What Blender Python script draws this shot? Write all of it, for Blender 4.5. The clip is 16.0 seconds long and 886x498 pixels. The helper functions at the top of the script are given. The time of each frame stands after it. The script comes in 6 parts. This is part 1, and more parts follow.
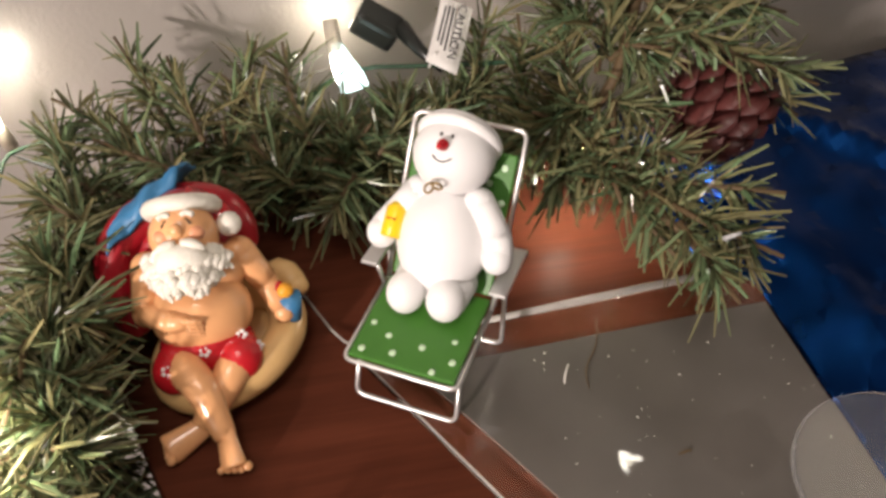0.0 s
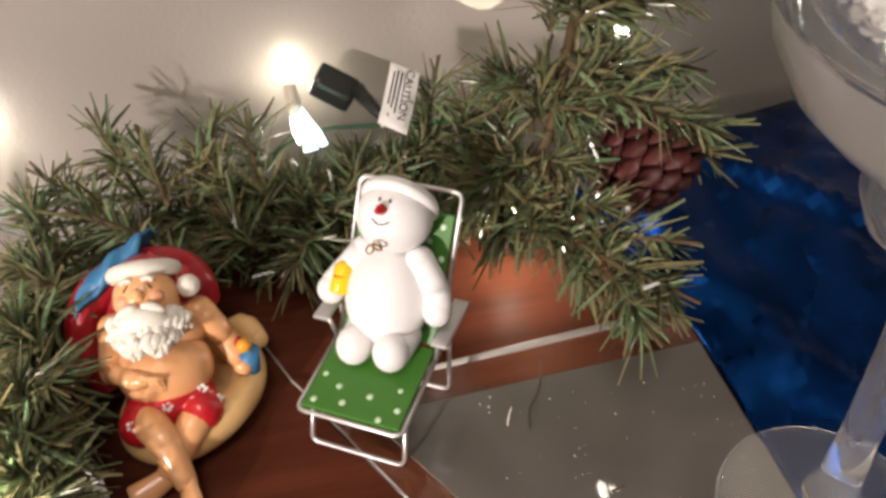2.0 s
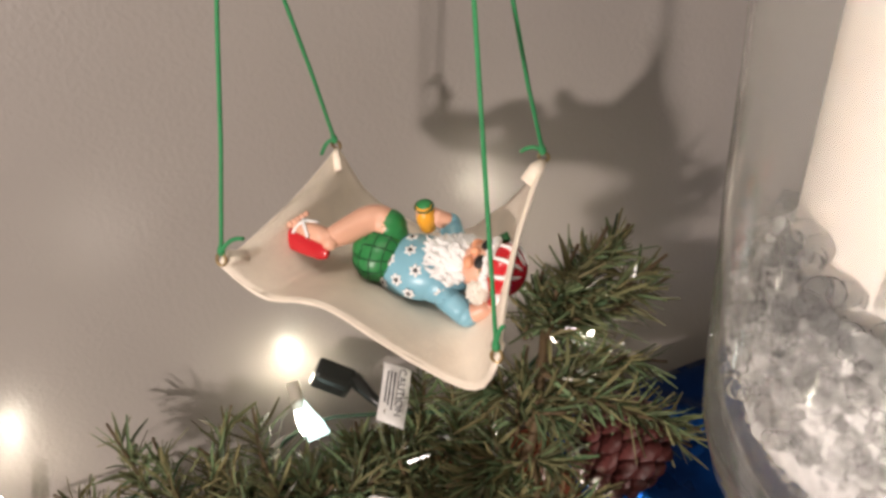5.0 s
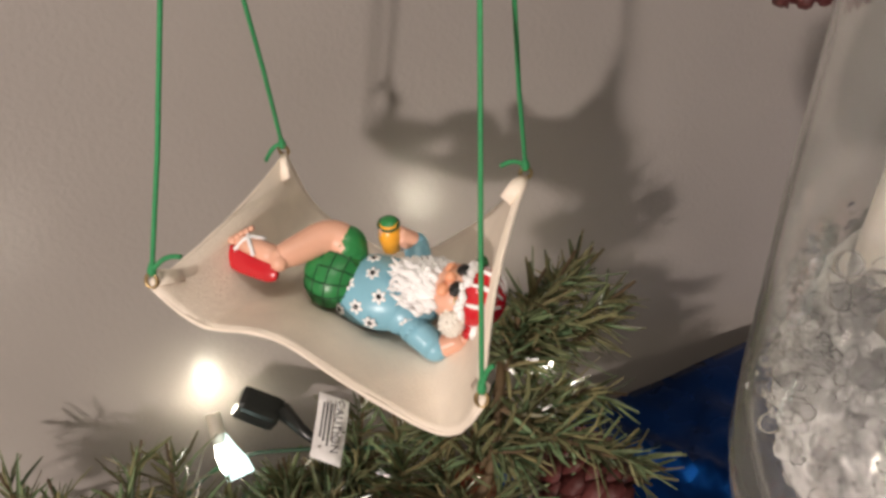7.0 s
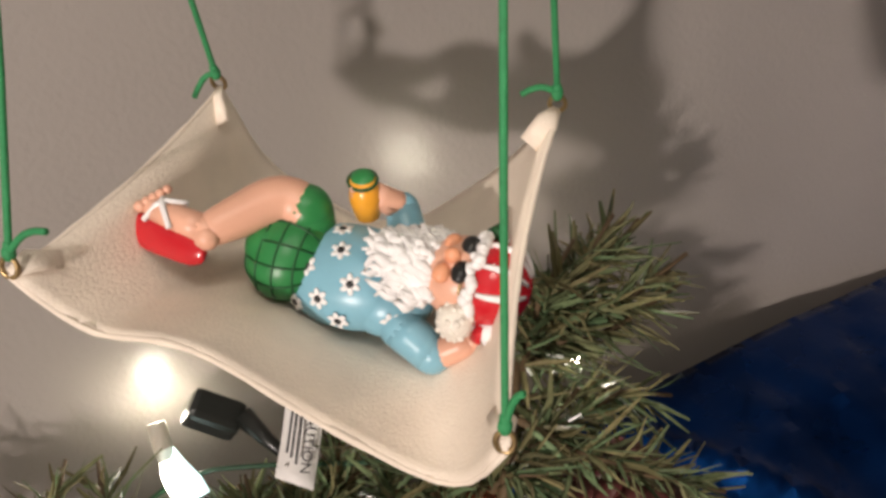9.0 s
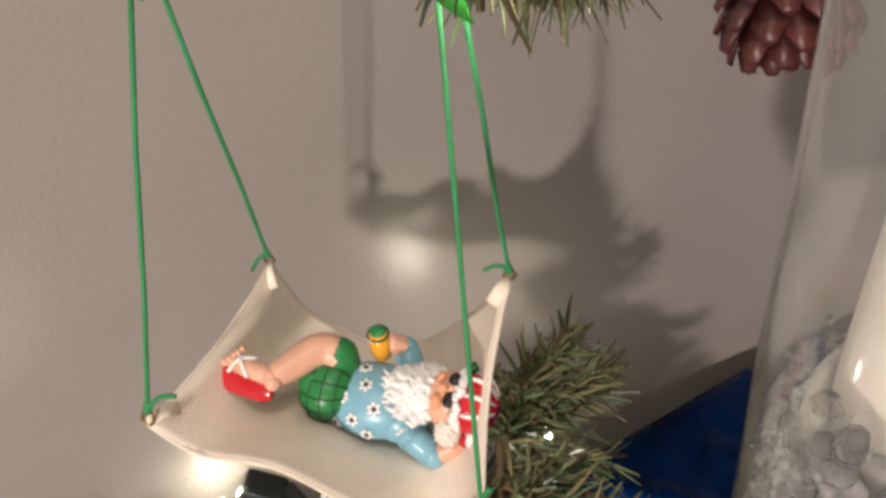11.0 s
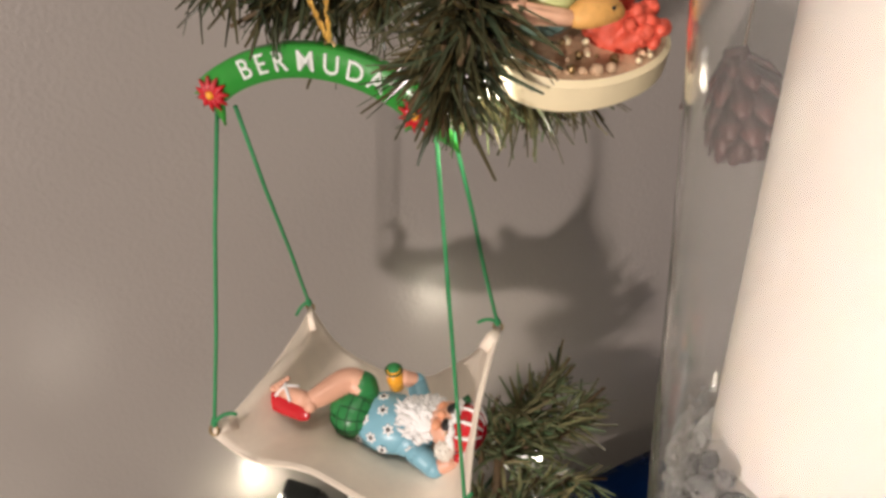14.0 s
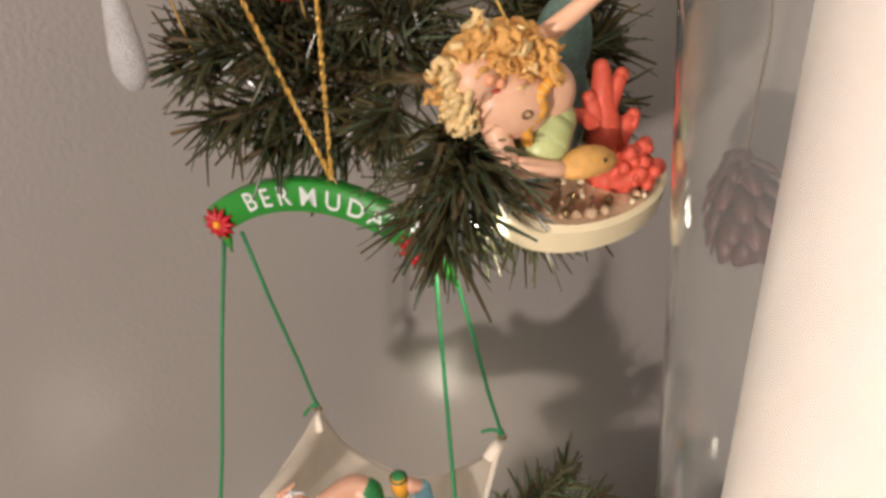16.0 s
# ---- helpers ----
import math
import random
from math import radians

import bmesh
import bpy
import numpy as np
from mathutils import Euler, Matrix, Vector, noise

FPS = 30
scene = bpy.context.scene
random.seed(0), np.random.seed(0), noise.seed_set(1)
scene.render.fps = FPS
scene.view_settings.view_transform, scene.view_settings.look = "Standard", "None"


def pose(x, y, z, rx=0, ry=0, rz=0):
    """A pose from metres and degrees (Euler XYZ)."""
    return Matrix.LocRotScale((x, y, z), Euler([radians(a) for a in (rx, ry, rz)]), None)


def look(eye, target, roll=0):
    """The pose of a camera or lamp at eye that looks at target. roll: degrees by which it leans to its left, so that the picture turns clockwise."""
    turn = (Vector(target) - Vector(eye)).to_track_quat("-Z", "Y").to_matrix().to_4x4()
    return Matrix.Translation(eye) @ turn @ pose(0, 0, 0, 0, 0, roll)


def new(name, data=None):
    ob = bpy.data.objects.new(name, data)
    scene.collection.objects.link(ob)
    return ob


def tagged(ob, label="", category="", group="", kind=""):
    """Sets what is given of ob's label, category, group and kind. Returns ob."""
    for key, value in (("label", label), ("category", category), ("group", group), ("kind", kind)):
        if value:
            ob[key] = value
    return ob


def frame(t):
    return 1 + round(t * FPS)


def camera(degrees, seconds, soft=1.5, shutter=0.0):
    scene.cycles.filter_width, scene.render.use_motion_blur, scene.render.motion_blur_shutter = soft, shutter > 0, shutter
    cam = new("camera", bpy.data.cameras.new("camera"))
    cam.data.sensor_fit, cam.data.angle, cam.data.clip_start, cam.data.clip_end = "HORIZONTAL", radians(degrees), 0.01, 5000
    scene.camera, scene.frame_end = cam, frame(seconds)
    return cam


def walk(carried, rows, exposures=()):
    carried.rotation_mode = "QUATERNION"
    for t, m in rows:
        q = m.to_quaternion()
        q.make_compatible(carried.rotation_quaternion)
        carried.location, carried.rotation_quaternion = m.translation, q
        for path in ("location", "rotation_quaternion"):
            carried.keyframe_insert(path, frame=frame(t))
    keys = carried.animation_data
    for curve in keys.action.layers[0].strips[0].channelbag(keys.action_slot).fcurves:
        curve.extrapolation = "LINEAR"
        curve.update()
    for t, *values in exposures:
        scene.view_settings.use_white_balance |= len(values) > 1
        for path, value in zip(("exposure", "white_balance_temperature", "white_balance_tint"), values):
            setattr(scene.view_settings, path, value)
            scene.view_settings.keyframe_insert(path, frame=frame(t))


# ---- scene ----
cam = camera(56.7, 16.0, soft=3.2)
METRES, EYE, TILT, LEAN, TURN = 0.45, 0.236, -43.0, 1.5, -10.8
ROWS = [
    (0.0, 0.0, 0.0, 0.0, -0.0, 0.0, -0.0),
    (0.5, 0.0147, -0.0062, 0.0022, 0.5, 0.07, 0.48),
    (1.0, 0.0226, -0.0184, 0.0064, -0.47, 0.98, 0.85),
    (1.5, 0.0374, -0.0268, 0.0111, -0.03, 1.49, 1.24),
    (2.0, 0.0448, -0.0462, 0.0195, 0.01, 2.0, 1.65),
    (2.5, 0.0463, -0.0799, 0.0533, -0.45, 4.57, 2.88),
    (3.0, 0.0516, -0.0987, 0.0733, -0.27, 6.28, 3.97),
    (3.5, 0.0472, -0.1138, 0.1031, -0.73, 8.26, 5.28),
    (4.0, 0.0414, -0.1259, 0.1248, -1.06, 9.55, 5.69),
    (4.5, 0.0439, -0.137, 0.1392, -0.8, 10.68, 5.88),
    (5.0, 0.0455, -0.1493, 0.1605, -0.64, 12.17, 6.28),
    (11.0, 0.0136, -0.0998, 0.2577, -7.47, 12.34, 10.7),
    (11.5, 0.018, -0.1333, 0.2661, -6.77, 15.06, 10.5),
    (12.0, 0.0162, -0.134, 0.2399, -6.56, 14.52, 10.41),
    (12.5, 0.0114, -0.1745, 0.2318, -5.78, 14.45, 10.12),
    (13.0, 0.0157, -0.2033, 0.2151, -5.42, 14.17, 9.43),
    (13.5, 0.02, -0.2261, 0.2173, -5.13, 13.8, 9.15),
    (14.0, 0.0227, -0.2573, 0.2442, -5.05, 14.63, 8.61),
    (14.5, 0.031, -0.2742, 0.2651, -4.53, 15.57, 8.41),
    (15.0, 0.0327, -0.2811, 0.2702, -4.47, 16.02, 8.34),
    (15.5, 0.0382, -0.2849, 0.2873, -4.03, 16.38, 8.34),
    (16.0, 0.0462, -0.2875, 0.3037, -3.49, 17.15, 8.05),
]
ENDS = [
    (5.2, (0.0230, -0.0023, 0.3337), (0.0955, 0.3337, 0.1291), -6.44),
    (7.3, (0.0084, 0.0477, 0.3143), (0.1330, 0.3679, 0.1096), -0.96),
    (7.5, (0.0154, 0.0604, 0.3011), (0.1401, 0.3786, 0.0933), -1.22),
    (8.0, (0.0259, 0.0890, 0.2868), (0.1535, 0.4010, 0.0714), -0.47),
    (8.2, (0.0307, 0.0960, 0.2811), (0.1548, 0.4091, 0.0653), -0.88),
    (10.3, (0.0213, 0.0682, 0.3111), (0.1462, 0.3801, 0.0940), -3.08),
    (10.5, (0.0186, 0.0616, 0.3209), (0.1432, 0.3740, 0.1044), -3.96),
]
EXPOSURES = [(0.0, 0.20), (3.0, 0.17), (5.0, 0.0), (7.3, -0.12), (8.0, -0.12), (10.3, -0.08), (11.5, 0.02), (13.5, -0.12), (16.0, -0.20)]
PATH = [(t, pose(0, 0, EYE, TILT, LEAN, TURN) @ pose(METRES * x, METRES * y, METRES * z, 90 + pitch, roll, yaw)) for t, x, y, z, yaw, pitch, roll in ROWS]
PATH += [(t, look(eye, target, roll)) for t, eye, target, roll in ENDS]
walk(cam, sorted(PATH, key=lambda row: row[0]), EXPOSURES)

# ---- world and lights ----
world = bpy.data.worlds.new("room_dusk")
scene.world = world
world.use_nodes = True
world.node_tree.nodes["Background"].inputs[0].default_value = (0.9, 0.86, 0.82, 1)
world.node_tree.nodes["Background"].inputs[1].default_value = 0.08


def point_lamp(name, at, watts, colour, radius):
    data = bpy.data.lights.new(name, "POINT")
    data.energy, data.color, data.shadow_soft_size = watts, colour, radius
    ob = new(name, data)
    ob.location = at
    return ob


WARM = (1.0, 0.865, 0.80)
BULB = (1.0, 0.90, 0.72)
KEY_AT = Vector((-0.885, -0.90, 0.385))
point_lamp("floor_lamp_light", KEY_AT, 84, WARM, 0.032)
# soft overhead fill, added out of view to brighten the table
ceiling_fill_data = bpy.data.lights.new("ceiling_fill_light", "AREA")
ceiling_fill_data.shape, ceiling_fill_data.size, ceiling_fill_data.energy, ceiling_fill_data.color = "DISK", 0.5, 7.5, (1.0, 0.91, 0.83)
ceiling_fill = new("ceiling_fill_light", ceiling_fill_data)
ceiling_fill.location = (-0.15, -0.45, 1.62)
BULB_SPOTS = ((0.010, 0.360, 0.050), (-0.150, 0.345, 0.034), (-0.112, 0.150, 0.046), (0.094, 0.255, 0.026), (0.096, 0.207, 0.318), (0.200, 0.338, 0.352))
for spot, watts in zip(BULB_SPOTS, (0.060, 0.09, 0.15, 0.15, 0.11, 0.02)):
    point_lamp("string_bulb_light", spot, watts, BULB, 0.006)
MINI = (0.1474, 0.2892, 0.1027)
point_lamp("mini_bulb_light", (0.150, 0.300, 0.097), 0.11, BULB, 0.004)
FLAME = (0.1682, 0.0983, 0.435)
point_lamp("candle_flame_light", FLAME, 0.20, (1.0, 0.80, 0.62), 0.006)


# ---- materials ----
def mat(name, colour, rough=0.5, metal=0.0, grain=0.0, scale=200.0, bump=0.0, bump_scale=600.0, coat=0.0, vary=0.0, sss=0.0, coat_rough=0.12, colour2=None,
        glass=0.0, ior=1.45, stretch=(1, 1, 1), island=False, rough_vary=0.0):
    """A surface with two scales of colour noise, fine relief and, if asked, a shift of tone from piece to piece."""
    m = bpy.data.materials.new(name)
    m.use_nodes = True
    nt = m.node_tree
    N, L = nt.nodes, nt.links
    p = N["Principled BSDF"]
    p.inputs["Base Color"].default_value = (*colour, 1)
    p.inputs["Roughness"].default_value = rough
    p.inputs["Metallic"].default_value = metal
    p.inputs["Coat Weight"].default_value = coat
    p.inputs["Coat Roughness"].default_value = coat_rough
    p.inputs["IOR"].default_value = ior
    p.inputs["Transmission Weight"].default_value = glass
    if sss:
        p.inputs["Subsurface Weight"].default_value = sss
        p.inputs["Subsurface Radius"].default_value = (0.012, 0.008, 0.005)
        p.inputs["Subsurface Scale"].default_value = 1.0
    tc = N.new("ShaderNodeTexCoord")
    mp = N.new("ShaderNodeMapping")
    mp.inputs["Scale"].default_value = stretch
    L.new(tc.outputs["Object"], mp.inputs["Vector"])
    if grain or vary:
        last = None
        n1 = N.new("ShaderNodeTexNoise")
        n1.inputs["Scale"].default_value, n1.inputs["Detail"].default_value = scale, 6
        n2 = N.new("ShaderNodeTexNoise")
        n2.inputs["Scale"].default_value, n2.inputs["Detail"].default_value = scale * 0.17, 3
        L.new(mp.outputs[0], n1.inputs["Vector"])
        L.new(mp.outputs[0], n2.inputs["Vector"])
        add = N.new("ShaderNodeMath")
        add.operation = "ADD"
        L.new(n1.outputs[0], add.inputs[0])
        L.new(n2.outputs[0], add.inputs[1])
        last = add.outputs[0]
        rng = N.new("ShaderNodeMapRange")
        rng.inputs[1].default_value, rng.inputs[2].default_value = 0.6, 1.4
        rng.inputs[3].default_value, rng.inputs[4].default_value = 1 - grain, 1 + grain
        L.new(last, rng.inputs[0])
        value = rng.outputs[0]
        if vary:
            if island:
                src = N.new("ShaderNodeNewGeometry").outputs["Random Per Island"]
            else:
                src = N.new("ShaderNodeObjectInfo").outputs["Random"]
            r2 = N.new("ShaderNodeMapRange")
            r2.inputs[3].default_value, r2.inputs[4].default_value = 1 - vary, 1 + vary
            L.new(src, r2.inputs[0])
            mul = N.new("ShaderNodeMath")
            mul.operation = "MULTIPLY"
            L.new(value, mul.inputs[0])
            L.new(r2.outputs[0], mul.inputs[1])
            value = mul.outputs[0]
        mix = N.new("ShaderNodeVectorMath")
        mix.operation = "SCALE"
        mix.inputs[0].default_value = colour
        if colour2 and vary:
            hue = N.new("ShaderNodeMix")
            hue.data_type = "VECTOR"
            frac = N.new("ShaderNodeMath")
            frac.operation = "PINGPONG"
            frac.inputs[1].default_value = 0.12
            L.new(src, frac.inputs[0])
            grow = N.new("ShaderNodeMath")
            grow.operation = "MULTIPLY"
            grow.inputs[1].default_value = 8.0
            L.new(frac.outputs[0], grow.inputs[0])
            L.new(grow.outputs[0], hue.inputs[0])
            hue.inputs[4].default_value, hue.inputs[5].default_value = colour, colour2
            L.new(hue.outputs[1], mix.inputs[0])
        L.new(value, mix.inputs["Scale"])
        L.new(mix.outputs[0], p.inputs["Base Color"])
        if rough_vary:
            rr = N.new("ShaderNodeMapRange")
            rr.inputs[1].default_value, rr.inputs[2].default_value = 0.6, 1.4
            rr.inputs[3].default_value, rr.inputs[4].default_value = max(rough - rough_vary, 0.02), rough + rough_vary
            L.new(last, rr.inputs[0])
            L.new(rr.outputs[0], p.inputs["Roughness"])
    if bump:
        nb = N.new("ShaderNodeTexNoise")
        nb.inputs["Scale"].default_value, nb.inputs["Detail"].default_value = bump_scale, 3
        L.new(mp.outputs[0], nb.inputs["Vector"])
        b = N.new("ShaderNodeBump")
        b.inputs["Strength"].default_value, b.inputs["Distance"].default_value = bump, 0.001
        L.new(nb.outputs[0], b.inputs["Height"])
        L.new(b.outputs[0], p.inputs["Normal"])
        if coat:
            L.new(b.outputs[0], p.inputs["Coat Normal"])
    return m


def glow(name, colour, strength):
    m = bpy.data.materials.new(name)
    m.use_nodes = True
    p = m.node_tree.nodes["Principled BSDF"]
    p.inputs["Base Color"].default_value = (*colour, 1)
    p.inputs["Emission Color"].default_value = (*colour, 1)
    p.inputs["Emission Strength"].default_value = strength
    return m


M_WALL = mat("wall_paint", (0.300, 0.274, 0.252), rough=0.35, grain=0.03, scale=18, bump=0.30, bump_scale=380, coat=0.5, coat_rough=0.20)
M_ROOM = mat("room_paint", (0.30, 0.275, 0.25), rough=0.6, grain=0.05, scale=4)
M_CEIL = mat("ceiling_paint", (0.55, 0.53, 0.50), rough=0.7, grain=0.03, scale=5)
M_FLOOR = mat("floor_boards", (0.032, 0.020, 0.013), rough=0.4, grain=0.25, scale=12, stretch=(1, 8, 1))
M_WOOD = mat("polished_wood", (0.090, 0.026, 0.014), rough=0.34, grain=0.38, scale=230, stretch=(0.07, 1.0, 1.0), bump=0.12,
             bump_scale=500, rough_vary=0.12)
M_WOOD.node_tree.nodes["Principled BSDF"].inputs["Specular IOR Level"].default_value = 0.03
M_PLATE = mat("grey_backed_glass", (0.112, 0.100, 0.089), rough=0.30, grain=0.34, scale=22, coat=1.0, coat_rough=0.025)
M_BEVEL = mat("clear_border_glass", (0.93, 0.96, 0.94), rough=0.02, glass=1.0, ior=1.48)
M_DUST = mat("dust", (0.75, 0.72, 0.66), rough=0.9)
M_FOIL = mat("blue_foil", (0.0042, 0.037, 0.172), rough=0.30, metal=1.0, grain=0.25, scale=40, bump=0.22, bump_scale=70, rough_vary=0.10)
M_NEEDLE = mat("garland_needles", (0.088, 0.145, 0.072), rough=0.19, grain=0.2, scale=300, vary=0.62, island=True, colour2=(0.190, 0.160, 0.078))
# the same needles with the upper garland's shade put into the colour
M_NEEDLE_SHADED = mat("garland_needles_shaded", (0.048, 0.070, 0.040), rough=0.18, grain=0.2, scale=300, vary=0.55, island=True, colour2=(0.085, 0.064, 0.026))
M_STEM = mat("garland_wire", (0.10, 0.065, 0.03), rough=0.7, grain=0.3, scale=500)
M_CONE = mat("pine_cone_scale", (0.042, 0.011, 0.010), rough=0.35, grain=0.3, scale=400, vary=0.25, bump=0.2)
M_CONE_TIP = mat("pine_cone_tip", (0.075, 0.020, 0.018), rough=0.4, grain=0.3, scale=400, vary=0.25)
M_WHITE = mat("white_glaze", (0.80, 0.79, 0.78), rough=0.42, grain=0.02, scale=250, bump=0.03)
M_SNOW = mat("snowman_white", (0.82, 0.81, 0.81), rough=0.5, grain=0.02, scale=150, bump=0.04)
M_BEARD = mat("beard_cream", (0.76, 0.72, 0.64), rough=0.45, grain=0.06, scale=300, bump=0.25, bump_scale=1200)
M_SKIN = mat("painted_skin", (0.78, 0.40, 0.185), rough=0.24, grain=0.05, scale=160, coat=0.3)
M_SKIN2 = mat("painted_skin_pink", (0.72, 0.40, 0.28), rough=0.35, grain=0.06, scale=200)
M_CHEEK = mat("painted_cheek", (0.76, 0.34, 0.19), rough=0.35, grain=0.05, scale=300)
M_RED = mat("red_glaze", (0.50, 0.014, 0.022), rough=0.22, grain=0.08, scale=150, coat=0.4)
M_MAROON = mat("deep_red_glaze", (0.36, 0.010, 0.020), rough=0.28, grain=0.1, scale=150, coat=0.2)
M_BLUE = mat("blue_glaze", (0.045, 0.19, 0.38), rough=0.42, grain=0.1, scale=150)
M_TAN = mat("tan_glaze", (0.72, 0.46, 0.20), rough=0.25, grain=0.06, scale=150, coat=0.3)
M_GREEN = mat("green_canvas", (0.050, 0.17, 0.022), rough=0.4, grain=0.08, scale=300)
M_MINT = mat("mint_dot", (0.55, 0.72, 0.50), rough=0.45)
M_SILVER = mat("silver_paint", (0.72, 0.71, 0.70), rough=0.3, metal=0.75, grain=0.05, scale=200)
M_YELLOW = mat("yellow_glaze", (0.85, 0.58, 0.015), rough=0.3, grain=0.04, scale=200)
M_ORANGE = mat("orange_glaze", (0.80, 0.36, 0.03), rough=0.3, grain=0.08, scale=300)
M_BLACK = mat("black_paint", (0.012, 0.012, 0.012), rough=0.35)
M_PLASTIC = mat("black_plastic", (0.015, 0.017, 0.015), rough=0.3, grain=0.1, scale=200)
M_SHIRT = mat("blue_shirt_paint", (0.20, 0.42, 0.52), rough=0.32, grain=0.07, scale=250)
M_PLAID = mat("green_shorts_paint", (0.025, 0.20, 0.055), rough=0.35, grain=0.1, scale=250)
M_PLAID_LINE = mat("dark_green_line", (0.008, 0.07, 0.02), rough=0.4)
M_CANVAS = mat("cream_canvas", (0.78, 0.69, 0.58), rough=0.55, grain=0.12, scale=90, bump=0.3, bump_scale=1500)
M_STRING = mat("green_string", (0.03, 0.24, 0.085), rough=0.7, grain=0.2, scale=900)
M_BRASS = mat("aged_brass", (0.35, 0.25, 0.12), rough=0.35, metal=0.9, grain=0.2, scale=500)
M_GOLD = mat("gold_cord", (0.75, 0.48, 0.12), rough=0.3, metal=0.7, grain=0.2, scale=900)
M_SIGN = mat("green_enamel", (0.030, 0.26, 0.035), rough=0.3, grain=0.07, scale=200, coat=0.2)
M_LETTER = mat("letter_white", (0.72, 0.76, 0.72), rough=0.5, grain=0.08, scale=500)
M_LEAF = mat("painted_leaf", (0.035, 0.25, 0.03), rough=0.3, grain=0.15, scale=300)
M_TAG = mat("tag_paper", (0.80, 0.79, 0.76), rough=0.6, grain=0.03, scale=300)
M_INK = mat("tag_ink", (0.06, 0.06, 0.06), rough=0.7)
M_WAX = mat("candle_wax", (0.585, 0.545, 0.500), rough=0.4, grain=0.03, scale=60, sss=0.2)
M_GLASS = mat("clear_glass", (0.95, 0.95, 0.93), rough=0.01, glass=0.967, ior=1.20)
M_BEAD = mat("clear_beads", (0.97, 0.97, 0.97), rough=0.06, glass=0.98, ior=1.10)
M_CRYSTAL = mat("clear_crystals", (0.90, 0.895, 0.89), rough=0.16, glass=0.93, ior=1.17, grain=0.05, vary=0.12, island=True)
M_BULB_ON = glow("lit_bulb", (1.0, 0.93, 0.80), 22)
M_SOCKET = mat("wire_green", (0.02, 0.06, 0.03), rough=0.4)
M_BASE = mat("bulb_base", (0.55, 0.50, 0.42), rough=0.35, glass=0.3)
M_BED = mat("crystal_bed", (0.50, 0.496, 0.49), rough=0.5, grain=0.25, scale=500, bump=0.8, bump_scale=700)
M_BULB_TIP = glow("lit_sleeve", (0.72, 0.95, 0.93), 2.2)
M_FLAME_ON = glow("flame", (1.0, 0.62, 0.22), 30)
M_HAIR = mat("blonde_hair_paint", (0.70, 0.38, 0.11), rough=0.45, grain=0.2, scale=350, bump=0.4, bump_scale=1500)
M_HAIR2 = mat("pale_blonde_paint", (0.78, 0.58, 0.28), rough=0.45, grain=0.15, scale=350)
M_PINK = mat("fair_skin_paint", (0.78, 0.47, 0.31), rough=0.4, grain=0.04, scale=200)
M_CORAL = mat("red_coral_paint", (0.62, 0.095, 0.055), rough=0.5, grain=0.25, scale=250, bump=0.3)
M_CREAM = mat("cream_resin", (0.80, 0.70, 0.46), rough=0.35, grain=0.05, scale=120)
M_SAND = mat("painted_sand", (0.55, 0.38, 0.24), rough=0.6, grain=0.3, scale=500, bump=0.5)
M_TEAL = mat("teal_glitter", (0.17, 0.28, 0.25), rough=0.3, metal=0.3, grain=0.4, scale=900, bump=0.4, bump_scale=2500)
M_LIME = mat("pale_green_paint", (0.50, 0.56, 0.25), rough=0.35, grain=0.1, scale=250)
M_GLITTER = mat("glitter_drop", (0.85, 0.85, 0.85), rough=0.15, glass=0.5, grain=0.2, scale=900, bump=0.9, bump_scale=1400)
M_METAL_CAP = mat("grey_metal", (0.4, 0.38, 0.36), rough=0.3, metal=1.0)


